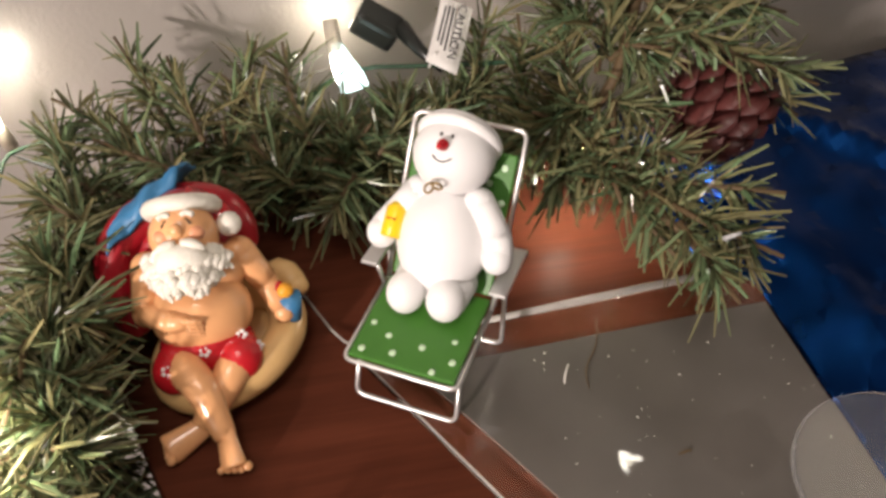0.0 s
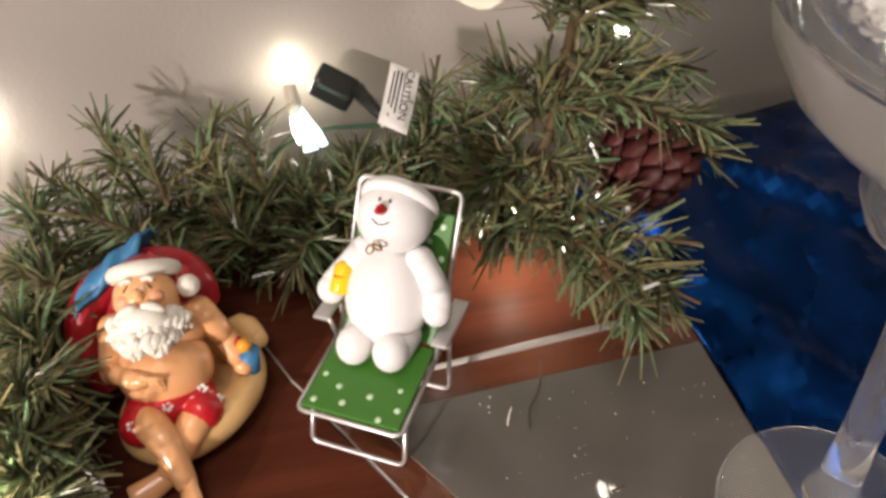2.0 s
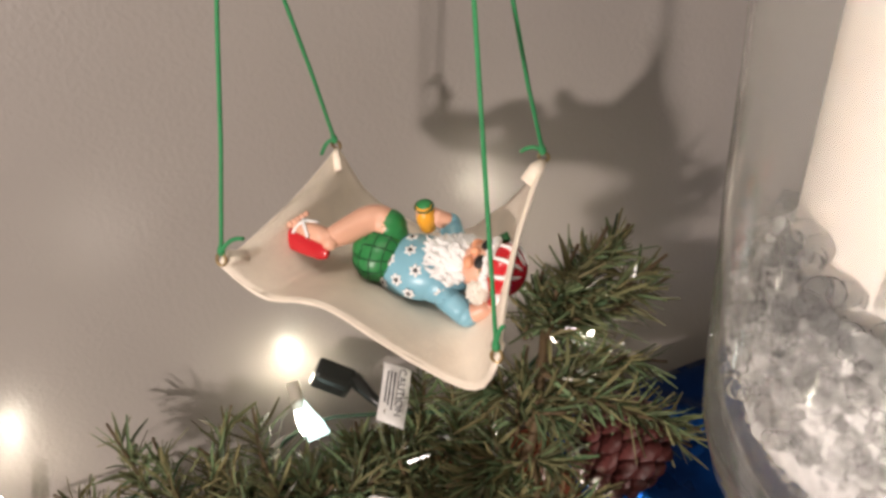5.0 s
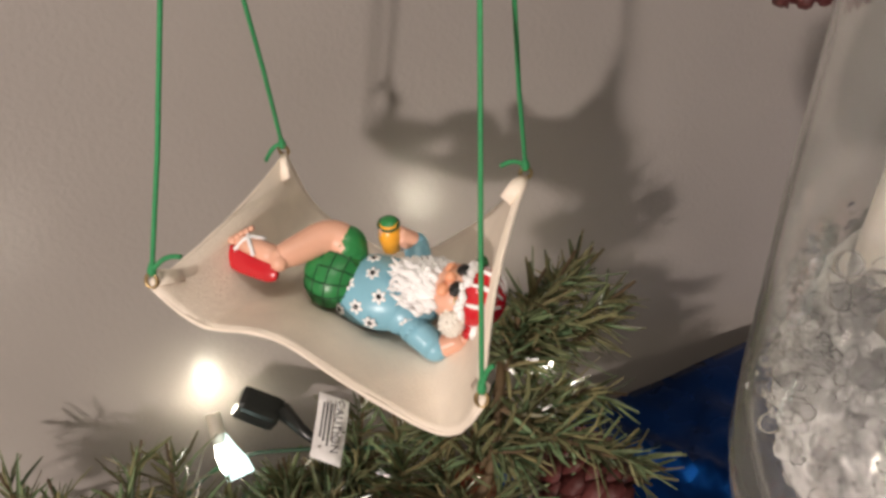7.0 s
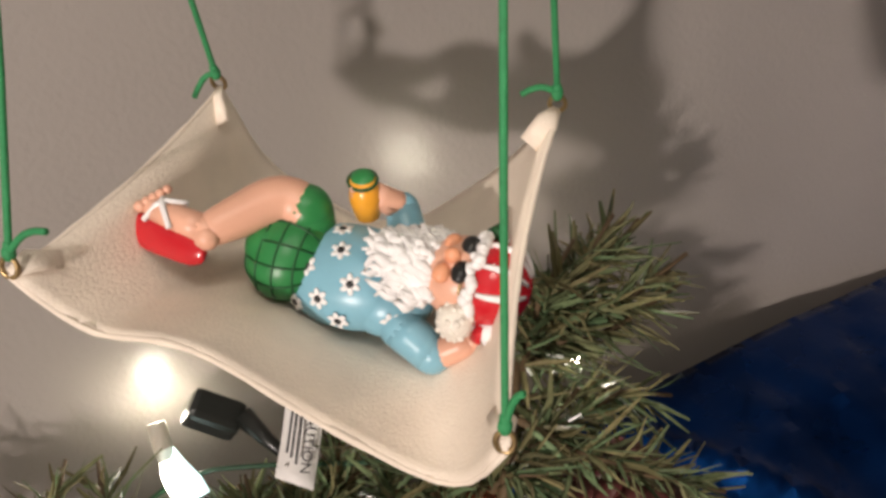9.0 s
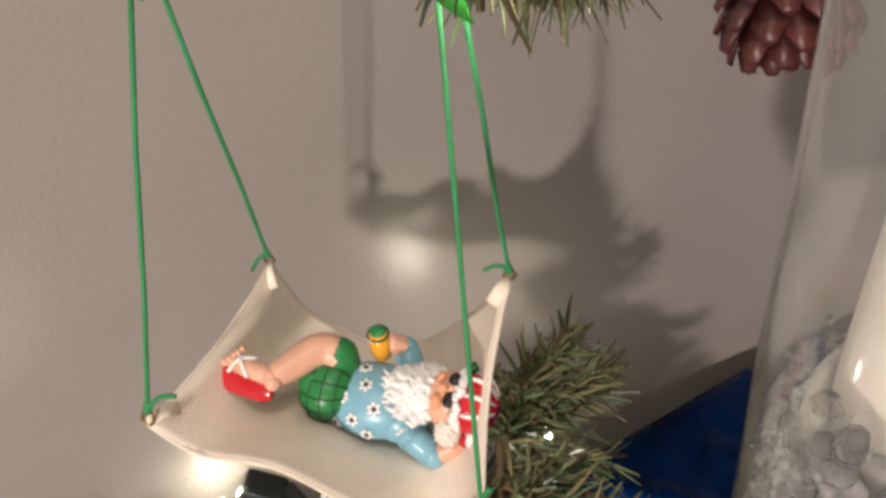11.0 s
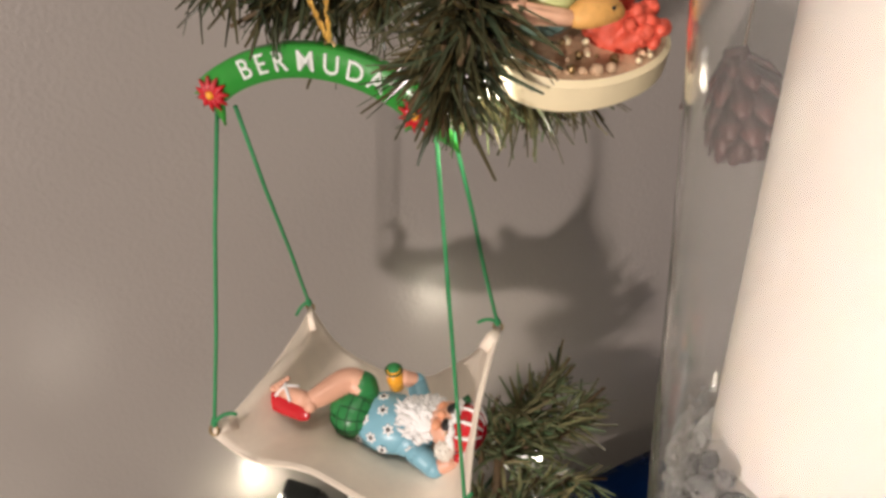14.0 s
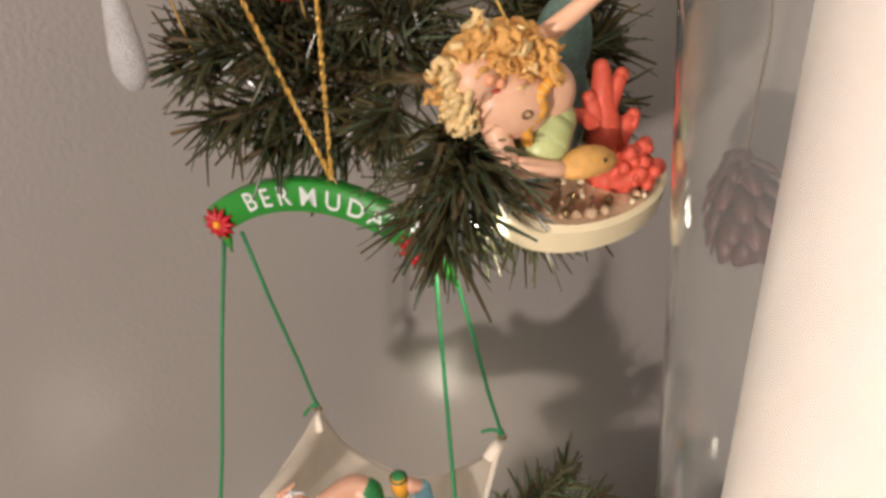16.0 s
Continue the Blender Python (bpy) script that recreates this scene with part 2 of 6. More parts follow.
# ---- builders ----
class Build:
    """Gathers rounded forms, each with its material, into one mesh."""

    def __init__(self):
        self.bm, self.mats = bmesh.new(), []

    def slot(self, m):
        if m not in self.mats:
            self.mats.append(m)
        return self.mats.index(m)

    def _mark(self, verts, m):
        k = self.slot(m)
        for f in {f for v in verts for f in v.link_faces}:
            f.material_index = k
            f.smooth = True

    def ell(self, c, r, m, rot=None, seg=16):
        r = (r, r, r) if isinstance(r, (int, float)) else r
        mx = Matrix.Translation(c) @ (rot.to_4x4() if rot else Matrix.Identity(4)) @ Matrix.Diagonal((*r, 1))
        res = bmesh.ops.create_uvsphere(self.bm, u_segments=seg, v_segments=max(6, seg * 2 // 3), radius=1, matrix=mx)
        self._mark(res["verts"], m)
        return self

    def tube(self, pts, r, m, n=8, closed=False, smooth=0, flat=1.0):
        """A round bar along pts; r is one radius or one for each point; flat squashes the section."""
        pts = [Vector(p) for p in pts]
        for _ in range(smooth):
            q = [] if closed else [pts[0]]
            for i in range(len(pts) if closed else len(pts) - 1):
                a, b = pts[i], pts[(i + 1) % len(pts)]
                q += [a * 0.75 + b * 0.25, a * 0.25 + b * 0.75]
            if not closed:
                q.append(pts[-1])
            pts = q
        k = len(pts)
        if isinstance(r, (int, float)):
            rs = [r] * k
        else:
            rs = [float(np.interp(i / max(k - 1, 1), np.linspace(0, 1, len(r)), r)) for i in range(k)]
        rings, side = [], None
        for i, p in enumerate(pts):
            a = pts[i - 1] if (i or closed) else p
            b = pts[(i + 1) % k] if (i < k - 1 or closed) else p
            t = (b - a).normalized()
            if side is None:
                side = t.orthogonal().normalized()
            side = (side - t * side.dot(t)).normalized()
            up = t.cross(side)
            rings.append([self.bm.verts.new(p + rs[i] * (math.cos(2 * math.pi * j / n) * side + flat * math.sin(2 * math.pi * j / n) * up)) for j in range(n)])
        s = self.slot(m)
        for i in range(k if closed else k - 1):
            A, B = rings[i], rings[(i + 1) % k]
            off = 0
            if closed and i == k - 1:
                off = min(range(n), key=lambda o: (A[0].co - B[o].co).length)
            for j in range(n):
                f = self.bm.faces.new((A[j], A[(j + 1) % n], B[(j + 1 + off) % n], B[(j + off) % n]))
                f.material_index, f.smooth = s, True
        if not closed:
            for ring, flip in ((rings[0], True), (rings[-1], False)):
                f = self.bm.faces.new(list(reversed(ring)) if flip else ring)
                f.material_index, f.smooth = s, True
        return self

    def limb(self, p, q, r0, r1, m, n=12):
        """A rounded, tapering limb from p to q."""
        p, q = Vector(p), Vector(q)
        self.tube([p, p.lerp(q, 0.33), p.lerp(q, 0.67), q], [r0, r0 * 0.67 + r1 * 0.33, r0 * 0.33 + r1 * 0.67, r1], m, n)
        self.ell(p, r0, m, seg=n)
        self.ell(q, r1, m, seg=n)
        return self

    def box(self, mx, size, m, bevel=0.0):
        res = bmesh.ops.create_cube(self.bm, size=1, matrix=mx @ Matrix.Diagonal((*size, 1)))
        vs = res["verts"]
        k = self.slot(m)
        for f in {f for v in vs for f in v.link_faces}:
            f.material_index = k
        if bevel:
            es = list({e for v in vs for e in v.link_edges})
            out = bmesh.ops.bevel(self.bm, geom=es, offset=bevel, segments=2, profile=0.6, affect="EDGES")
            for f in out["faces"]:
                f.material_index = k
        return self

    def strand(self, p, d, length, r, m, rng, waves=1.5, amp=0.12):
        """A wavy tapering lock of hair from p along d."""
        p, d = Vector(p), Vector(d).normalized()
        s = d.orthogonal().normalized()
        u = d.cross(s)
        ph = rng.uniform(0, 6.28)
        pts = [p + d * length * t + (math.cos(ph + waves * 6.28 * t) * s + math.sin(ph + waves * 6.28 * t) * u) * length * amp for t in np.linspace(0, 1, 7)]
        return self.tube(pts, [r * 0.8, r, r * 0.9, r * 0.25], m, 6)

    def lathe(self, axis, profile, m, n=48):
        """A turned form round a vertical axis; profile: (radius, height) from start to end."""
        rings = []
        for r, z in profile:
            if r < 1e-6:
                rings.append([self.bm.verts.new((axis[0], axis[1], z))])
            else:
                rings.append([self.bm.verts.new((axis[0] + r * math.cos(2 * math.pi * j / n), axis[1] + r * math.sin(2 * math.pi * j / n), z)) for j in range(n)])
        k = self.slot(m)
        for A, B in zip(rings, rings[1:]):
            for j in range(n):
                ring = [A[j % len(A)], A[(j + 1) % n % len(A)], B[(j + 1) % n % len(B)], B[j % len(B)]]
                ring = list(dict.fromkeys(ring))
                if len(ring) > 2:
                    f = self.bm.faces.new(ring)
                    f.material_index, f.smooth = k, True
        return self

    def prism(self, poly, z0, z1, m, bevel=0.0, seg=3):
        lo = [self.bm.verts.new((x, y, z0)) for x, y in poly]
        hi = [self.bm.verts.new((x, y, z1)) for x, y in poly]
        k = self.slot(m)
        fs = [self.bm.faces.new(list(reversed(lo))), self.bm.faces.new(hi)]
        c = len(poly)
        fs += [self.bm.faces.new((lo[i], lo[(i + 1) % c], hi[(i + 1) % c], hi[i])) for i in range(c)]
        for f in fs:
            f.material_index = k
        if bevel:
            out = bmesh.ops.bevel(self.bm, geom=list({e for f in fs for e in f.edges}), offset=bevel, segments=seg, profile=0.5, affect="EDGES")
            for f in out["faces"]:
                f.material_index, f.smooth = k, True
        return self

    def done(self, name, base=(0, 0, 0), parent=None, label="", mx=None):
        """Links the mesh as one object with its origin at base."""
        bm = self.bm
        if mx is not None:
            bm.transform(mx)
        bm.transform(Matrix.Translation(-Vector(base)))
        bmesh.ops.recalc_face_normals(bm, faces=bm.faces)
        me = bpy.data.meshes.new(name)
        bm.to_mesh(me)
        bm.free()
        for m in self.mats:
            me.materials.append(m)
        ob = new(name, me)
        if parent is None:
            ob.location = base
        else:
            ob.parent = parent
            ob.location = Vector(base) - world_at(parent)
        if label:
            ob["label"] = label
        return ob


def world_at(ob):
    p = Vector((0, 0, 0))
    while ob:
        p += ob.location
        ob = ob.parent
    return p


def thing(name, base, label, category, group=""):
    ob = new(name)
    ob.location, ob.empty_display_size = base, 0.01
    return tagged(ob, label, category, group)


def arc(c, r, a0, a1, n, u=(1, 0, 0), v=(0, 0, 1)):
    c, u, v = Vector(c), Vector(u), Vector(v)
    return [c + r * (math.cos(a) * u + math.sin(a) * v) for a in np.linspace(a0, a1, n)]


def frame_of(u, v):
    """A rotation whose x is u and whose y lies near v."""
    u = Vector(u).normalized()
    v = Vector(v)
    w = u.cross(v).normalized()
    return Matrix((u, w.cross(u), w)).transposed()


# ---- the room ----
VX, VY = 0.1607, 0.1078  # axis of the candle glass
WALL_Y = 0.375
ROOM = dict(x0=-2.2, x1=2.6, y0=-2.6, z0=-0.80, z1=1.70)


def slab(name, lo, hi, m):
    b = Build()
    c = [(a + d) / 2 for a, d in zip(lo, hi)]
    b.box(Matrix.Translation(c), [d - a for a, d in zip(lo, hi)], m)
    return tagged(b.done(name, base=(c[0], c[1], lo[2])), kind="structure")


slab("wall_north", (ROOM["x0"], WALL_Y, ROOM["z0"]), (ROOM["x1"], WALL_Y + 0.1, ROOM["z1"]), M_WALL)
slab("wall_south", (ROOM["x0"], ROOM["y0"] - 0.1, ROOM["z0"]), (ROOM["x1"], ROOM["y0"], ROOM["z1"]), M_ROOM)
slab("wall_west", (ROOM["x0"] - 0.1, ROOM["y0"] - 0.1, ROOM["z0"]), (ROOM["x0"], WALL_Y + 0.1, ROOM["z1"]), M_ROOM)
slab("wall_east", (ROOM["x1"], ROOM["y0"] - 0.1, ROOM["z0"]), (ROOM["x1"] + 0.1, WALL_Y + 0.1, ROOM["z1"]), M_ROOM)
slab("floor", (ROOM["x0"] - 0.1, ROOM["y0"] - 0.1, ROOM["z0"] - 0.1), (ROOM["x1"] + 0.1, WALL_Y + 0.1, ROOM["z0"]), M_FLOOR)
slab("ceiling", (ROOM["x0"] - 0.1, ROOM["y0"] - 0.1, ROOM["z1"]), (ROOM["x1"] + 0.1, WALL_Y + 0.1, ROOM["z1"] + 0.1), M_CEIL)

# the table: a dark polished top with a rounded edge on a closed body
TOP = [(-0.134, 0.330), (-0.092, 0.212), (0.035, -0.115), (0.95, -0.115), (0.95, 0.372), (0.46, 0.372), (0.20, 0.331)]
table = thing("side_table", (0.4, 0.13, ROOM["z0"]), "dark reddish-brown polished wooden side table standing slightly askew at the wall", "table")
Build().prism(TOP, -0.024, 0.0, M_WOOD, bevel=0.009, seg=4).done("tabletop", (0.4, 0.13, -0.024), table)
cx, cy = 0.45, 0.16
BODY = [(cx + (x - cx) * 0.94, cy + (y - cy) * 0.92) for x, y in TOP]
Build().prism(BODY, ROOM["z0"] + 0.001, -0.0235, M_WOOD, bevel=0.004, seg=2).done("table_body", (0.4, 0.13, ROOM["z0"]), table)

# grey-backed glass plate with a clear border lying on the table
MIR = [Vector(p) for p in ((-0.0035, 0.2018), (0.1572, 0.2122), (0.1572, -0.02), (0.1236, -0.02))]
PANE = [Vector(p) for p in ((0.0185, 0.1862), (0.1564, 0.1912), (0.1564, -0.016), (0.1410, -0.016))]


M_EDGE = mat("ground_glass_edge", (0.36, 0.34, 0.31), rough=0.45, grain=0.35, scale=60)


def inset(poly, d):
    out = []
    for i, p in enumerate(poly):
        a, b = (p - poly[i - 1]).normalized(), (poly[(i + 1) % len(poly)] - p).normalized()
        na, nb = Vector((a.y, -a.x)), Vector((b.y, -b.x))
        h = (na + nb).normalized()
        out.append(p + h * d / max(h.dot(na), 0.3))
    return out


mirror = thing("glass_plate", (0.1, 0.1, 0.0), "dusty grey glass plate with clear border lying on the table", "glass plate")
b = Build()
b.slot(M_BEVEL)
ring0 = [b.bm.verts.new((p.x, p.y, 0.0004)) for p in MIR]
ring1 = [b.bm.verts.new((p.x, p.y, 0.0024)) for p in MIR]
ring2 = [b.bm.verts.new((p.x, p.y, 0.0032)) for p in PANE]
ring3 = [b.bm.verts.new((p.x, p.y, 0.0004)) for p in PANE]
for i in range(4):
    j = (i + 1) % 4
    for A, B_ in ((ring0, ring1), (ring1, ring2), (ring2, ring3), (ring3, ring0)):
        b.bm.faces.new((A[i], A[j], B_[j], B_[i]))
b.done("clear_border", (0.1, 0.1, 0.0), mirror).visible_shadow = False
rim_in = inset(PANE, 0.0003)
b = Build()
b.prism([(p.x, p.y) for p in rim_in], 0.0003, 0.0034, M_PLATE)
b.done("grey_pane", (0.1, 0.1, 0.0), mirror)
for p, q, wide in ((MIR[0] + Vector((0.03, 0.0008)), MIR[1] - Vector((0.002, 0.002)), 0.0016), (MIR[0] + Vector((0.001, -0.001)), MIR[3], 0.0005)):
    Build().tube([(p.x, p.y, 0.0028), (p.lerp(q, 0.5).x, p.lerp(q, 0.5).y, 0.0029), (q.x, q.y, 0.0028)], [wide * 0.7, wide, wide], M_EDGE, 8, flat=0.4).done(
        "ground_edge", (p.x, p.y, 0.0), mirror, "pale ground edge of the glass")
thread = Build().tube([(-0.0215, 0.2420, 0.0012), (-0.0150, 0.2270, 0.0012), (-0.0065, 0.2080, 0.0014), (0.0010, 0.1990, 0.0045)], 0.0005, M_EDGE, 6, smooth=1).done("thread", (-0.01, 0.22, 0.0))
tagged(thread, "thin pale thread lying on the dark table", "thread")
rng = random.Random(4)
b = Build()
for _ in range(70):
    x, y = rng.uniform(0.06, 0.155), rng.uniform(0.09, 0.186)
    r = rng.uniform(0.0001, 0.0002) * (1 + 2 * rng.random() ** 5)
    b.ell((x, y, 0.0035), (r, r * rng.uniform(0.5, 1.6), 0.0002), M_DUST, seg=6)
tagged(b.done("dust_specks", (0.1, 0.1, 0.0035)), "pale dust specks scattered on the glass plate", "dust", kind="stuff")

# needles and fibres that fell on the plate
for pts, r, m_, label in ((((0.0903, 0.1963, 0.0038), (0.0863, 0.1828, 0.0038), (0.0783, 0.1737, 0.0038), (0.0772, 0.1649, 0.0038)), 0.0004, M_STEM, "dark curled fibre lying on the glass plate"),
                          (((0.0733, 0.1767, 0.0038), (0.0706, 0.1720, 0.0038), (0.0695, 0.1687, 0.0038)), 0.0006, M_DUST, "pale fallen needle lying on the glass plate"),
                          (((0.0972, 0.1336, 0.0038), (0.0997, 0.1341, 0.0038), (0.1021, 0.1343, 0.0038)), 0.0005, M_STEM, "short dark fallen needle on the glass plate")):
    tagged(Build().tube(pts, [r * 0.5, r, r * 0.5], m_, 6, smooth=2, flat=0.6).done("fallen_needle", pts[0]), label, "needle")

# crinkled blue foil sheet
b = Build()
k = b.slot(M_FOIL)
NX, NY = 90, 70
rows = []
for j in range(NY + 1):
    row = []
    for i in range(NX + 1):
        u, v = (i / NX) ** 1.25, j / NY
        y = -0.09 + v * 0.437
        x0 = 0.1578 if y < 0.215 else 0.1578 - 0.018 * min((y - 0.215) / 0.02, 1)
        x = x0 + u * (0.78 - x0)
        y = -0.09 + v * (min(0.334 + 0.15 * (x - 0.20), 0.370) + 0.09)
        n1 = noise.noise((x * 9, y * 9, 0.3))
        n2 = abs(noise.noise((x * 26 + 4, y * 22, 1.7)))
        n3 = abs(noise.noise((x * 60, y * 55, 5.1)))
        edge = min(1.0, (x - x0) / 0.03 + 0.12)
        d = abs((x - 0.205) * 0.83 + (y - 0.315) * 0.56)
        ridge = 0.007 * max(0.0, 1 - d / 0.010)
        flat = min(1.0, max(0.0, (math.hypot(x - VX, y - VY) - 0.040) / 0.02))
        n4 = abs(noise.noise((x * 13 - y * 9, y * 6 + x * 4, 2.2)))
        z = 0.0012 + flat * edge * min(1.0, 0.25 + (1 - v) * 6) * (0.010 * max(n1, -0.2) + 0.016 * n4 + 0.006 * n2 + 0.003 * n3 + 0.002 + ridge)
        row.append(b.bm.verts.new((x, y, z)))
    rows.append(row)
for j in range(NY):
    for i in range(NX):
        f = b.bm.faces.new((rows[j][i], rows[j][i + 1], rows[j + 1][i + 1], rows[j + 1][i]))
        f.material_index, f.smooth = k, (i * 7 + j * 3) % 5 > 0
foil = tagged(b.done("foil_sheet", (0.45, 0.13, 0.0)), "crinkled shiny metallic blue foil sheet spread on the table", "foil")
sol = foil.modifiers.new("thickness", "SOLIDIFY")
sol.thickness, sol.offset = 0.0004, 1


# ---- garlands ----
def needle_clump(b, p, q, m, rng, count, length, width):
    """Flat plastic needles standing out from the twig between p and q, leaning towards its tip."""
    p, q = Vector(p), Vector(q)
    t = (q - p).normalized()
    side = t.orthogonal().normalized()
    up = t.cross(side)
    k = b.slot(m)
    for i in range(count):
        s = rng.random() ** 0.85
        at = p.lerp(q, s)
        a = rng.uniform(0, 2 * math.pi)
        out = math.cos(a) * side + math.sin(a) * up
        lean = rng.uniform(-0.15, 1.15) + 0.6 * s
        d = (out + lean * t).normalized()
        ln = length * rng.uniform(0.50, 1.20) * (1 - 0.25 * s)
        w = width * (rng.uniform(0.75, 1.15) if rng.random() < 0.62 else rng.uniform(0.38, 0.65))
        across = d.cross(Vector((rng.uniform(-1, 1), rng.uniform(-1, 1), rng.uniform(-1, 1)))).normalized()
        bend = Vector((rng.uniform(-1, 1), rng.uniform(-1, 1), rng.uniform(-1.3, 0.6))) * ln * 0.34
        keel = d.cross(across) * w * 0.32
        mid = at + d * ln * 0.55 + bend * 0.35
        tip = at + d * ln + bend
        v = [b.bm.verts.new(c) for c in (at - across * w * 0.4, at + keel, at + across * w * 0.4,
                                         mid - across * w * 0.5, mid + keel, mid + across * w * 0.5,
                                         tip - across * w * 0.22, tip + keel * 0.5, tip + across * w * 0.22)]
        for c in ((0, 1, 4, 3), (1, 2, 5, 4), (3, 4, 7, 6), (4, 5, 8, 7)):
            f = b.bm.faces.new([v[c_] for c_ in c])
            f.material_index = k
    return b


def sprig(parent, p, q, m, rng, count=90, length=0.022, width=0.0020):
    p, q = Vector(p), Vector(q)
    bend = Vector((rng.uniform(-1, 1), rng.uniform(-1, 1), rng.uniform(-1, 1))) * 0.003
    twig = Build().tube([p, p.lerp(q, 0.5) + bend, q], [0.0013, 0.0010, 0.0007], M_STEM, 6).done("twig", p, parent)
    b = Build()
    q2 = q - (q - p).normalized() * min(length * 0.55, (q - p).length * 0.5)
    needle_clump(b, p, q2, m, rng, count, length, width)
    b.done("needles", p, twig)
    return twig


BACK = [
    ((-0.059, 0.290, 0.043), (-0.084, 0.345, 0.064)), ((-0.048, 0.280, 0.048), (-0.062, 0.330, 0.060)),
    ((-0.041, 0.290, 0.044), (-0.023, 0.340, 0.060)), ((-0.071, 0.280, 0.047), (-0.107, 0.310, 0.058)),
    ((-0.059, 0.265, 0.047), (-0.088, 0.280, 0.056)), ((-0.019, 0.280, 0.042), (-0.041, 0.320, 0.055)),
    ((-0.007, 0.280, 0.040), (-0.013, 0.340, 0.055)), ((0.001, 0.280, 0.032), (0.015, 0.320, 0.035)),
    ((0.009, 0.270, 0.029), (-0.008, 0.245, 0.023)), ((0.020, 0.275, 0.034), (0.040, 0.300, 0.046)),
    ((-0.016, 0.260, 0.036), (-0.030, 0.275, 0.048)), ((0.031, 0.280, 0.038), (0.067, 0.300, 0.043)),
    ((0.049, 0.300, 0.034), (0.083, 0.300, 0.055)), ((0.064, 0.300, 0.040), (0.080, 0.330, 0.073)),
    ((0.081, 0.270, 0.045), (0.084, 0.300, 0.077)),
]
LEFT = [
    ((-0.089, 0.260, 0.045), (-0.111, 0.300, 0.054)), ((-0.088, 0.240, 0.048), (-0.112, 0.260, 0.055)),
    ((-0.095, 0.235, 0.046), (-0.082, 0.222, 0.040)), ((-0.092, 0.215, 0.042), (-0.107, 0.230, 0.050)),
    ((-0.095, 0.200, 0.044), (-0.080, 0.195, 0.036)), ((-0.094, 0.190, 0.036), (-0.103, 0.200, 0.046)),
    ((-0.097, 0.180, 0.036), (-0.079, 0.177, 0.028)), ((-0.091, 0.165, 0.031), (-0.099, 0.170, 0.040)),
    ((-0.094, 0.160, 0.028), (-0.078, 0.152, 0.024)), ((-0.102, 0.190, 0.044), (-0.103, 0.160, 0.042)),
    ((-0.100, 0.150, 0.030), (-0.088, 0.130, 0.026)), ((-0.110, 0.210, 0.030), (-0.125, 0.190, 0.030)),
]
RIGHT = [
    ((0.092, 0.250, 0.070), (0.091, 0.280, 0.096)), ((0.101, 0.250, 0.076), (0.115, 0.270, 0.107)),
    ((0.105, 0.250, 0.081), (0.140, 0.260, 0.103)), ((0.109, 0.250, 0.092), (0.157, 0.260, 0.096)),
    ((0.109, 0.250, 0.087), (0.132, 0.245, 0.084)), ((0.127, 0.250, 0.092), (0.175, 0.225, 0.076)),
    ((0.095, 0.250, 0.059), (0.076, 0.240, 0.053)), ((0.094, 0.240, 0.058), (0.095, 0.200, 0.056)),
    ((0.097, 0.235, 0.053), (0.130, 0.210, 0.065)), ((0.102, 0.220, 0.052), (0.141, 0.180, 0.068)),
    ((0.107, 0.205, 0.055), (0.136, 0.165, 0.055)), ((0.112, 0.190, 0.053), (0.122, 0.160, 0.042)),
    ((0.101, 0.220, 0.055), (0.110, 0.180, 0.044)), ((0.085, 0.240, 0.046), (0.084, 0.220, 0.042)),
]
TALL = [
    ((0.130, 0.270, 0.112), (0.178, 0.264, 0.142)), ((0.128, 0.272, 0.108), (0.184, 0.270, 0.126)),
    ((0.126, 0.280, 0.107), (0.172, 0.288, 0.146)), ((0.122, 0.270, 0.115), (0.154, 0.280, 0.115)),
    ((0.117, 0.265, 0.102), (0.178, 0.260, 0.086)), ((0.101, 0.260, 0.091), (0.085, 0.270, 0.095)),
    ((0.117, 0.280, 0.103), (0.130, 0.285, 0.137)), ((0.128, 0.270, 0.112), (0.152, 0.268, 0.160)), ((0.132, 0.272, 0.116), (0.166, 0.274, 0.152)),
    ((0.124, 0.268, 0.110), (0.138, 0.266, 0.156)), ((0.116, 0.255, 0.103), (0.178, 0.235, 0.056)),
]
UPPER = [
    ((0.094, 0.198, 0.342), (0.074, 0.197, 0.322)), ((0.090, 0.199, 0.338), (0.083, 0.196, 0.312)),
    ((0.072, 0.250, 0.364), (0.022, 0.250, 0.381)), ((0.064, 0.250, 0.360), (0.018, 0.245, 0.354)),
    ((0.071, 0.250, 0.355), (0.035, 0.245, 0.341)), ((0.081, 0.250, 0.361), (0.034, 0.270, 0.384)),
    ((0.077, 0.250, 0.349), (0.057, 0.250, 0.338)), ((0.087, 0.240, 0.353), (0.072, 0.235, 0.340)),
    ((0.091, 0.200, 0.358), (0.083, 0.190, 0.338)), ((0.096, 0.195, 0.354), (0.084, 0.182, 0.336)),
    ((0.092, 0.197, 0.348), (0.086, 0.190, 0.322)), ((0.103, 0.238, 0.336), (0.121, 0.238, 0.304)),
    ((0.117, 0.225, 0.319), (0.137, 0.225, 0.298)), ((0.145, 0.255, 0.325), (0.176, 0.255, 0.298)),
    ((0.140, 0.245, 0.319), (0.160, 0.245, 0.293)), ((0.094, 0.260, 0.366), (0.116, 0.260, 0.389)),
]
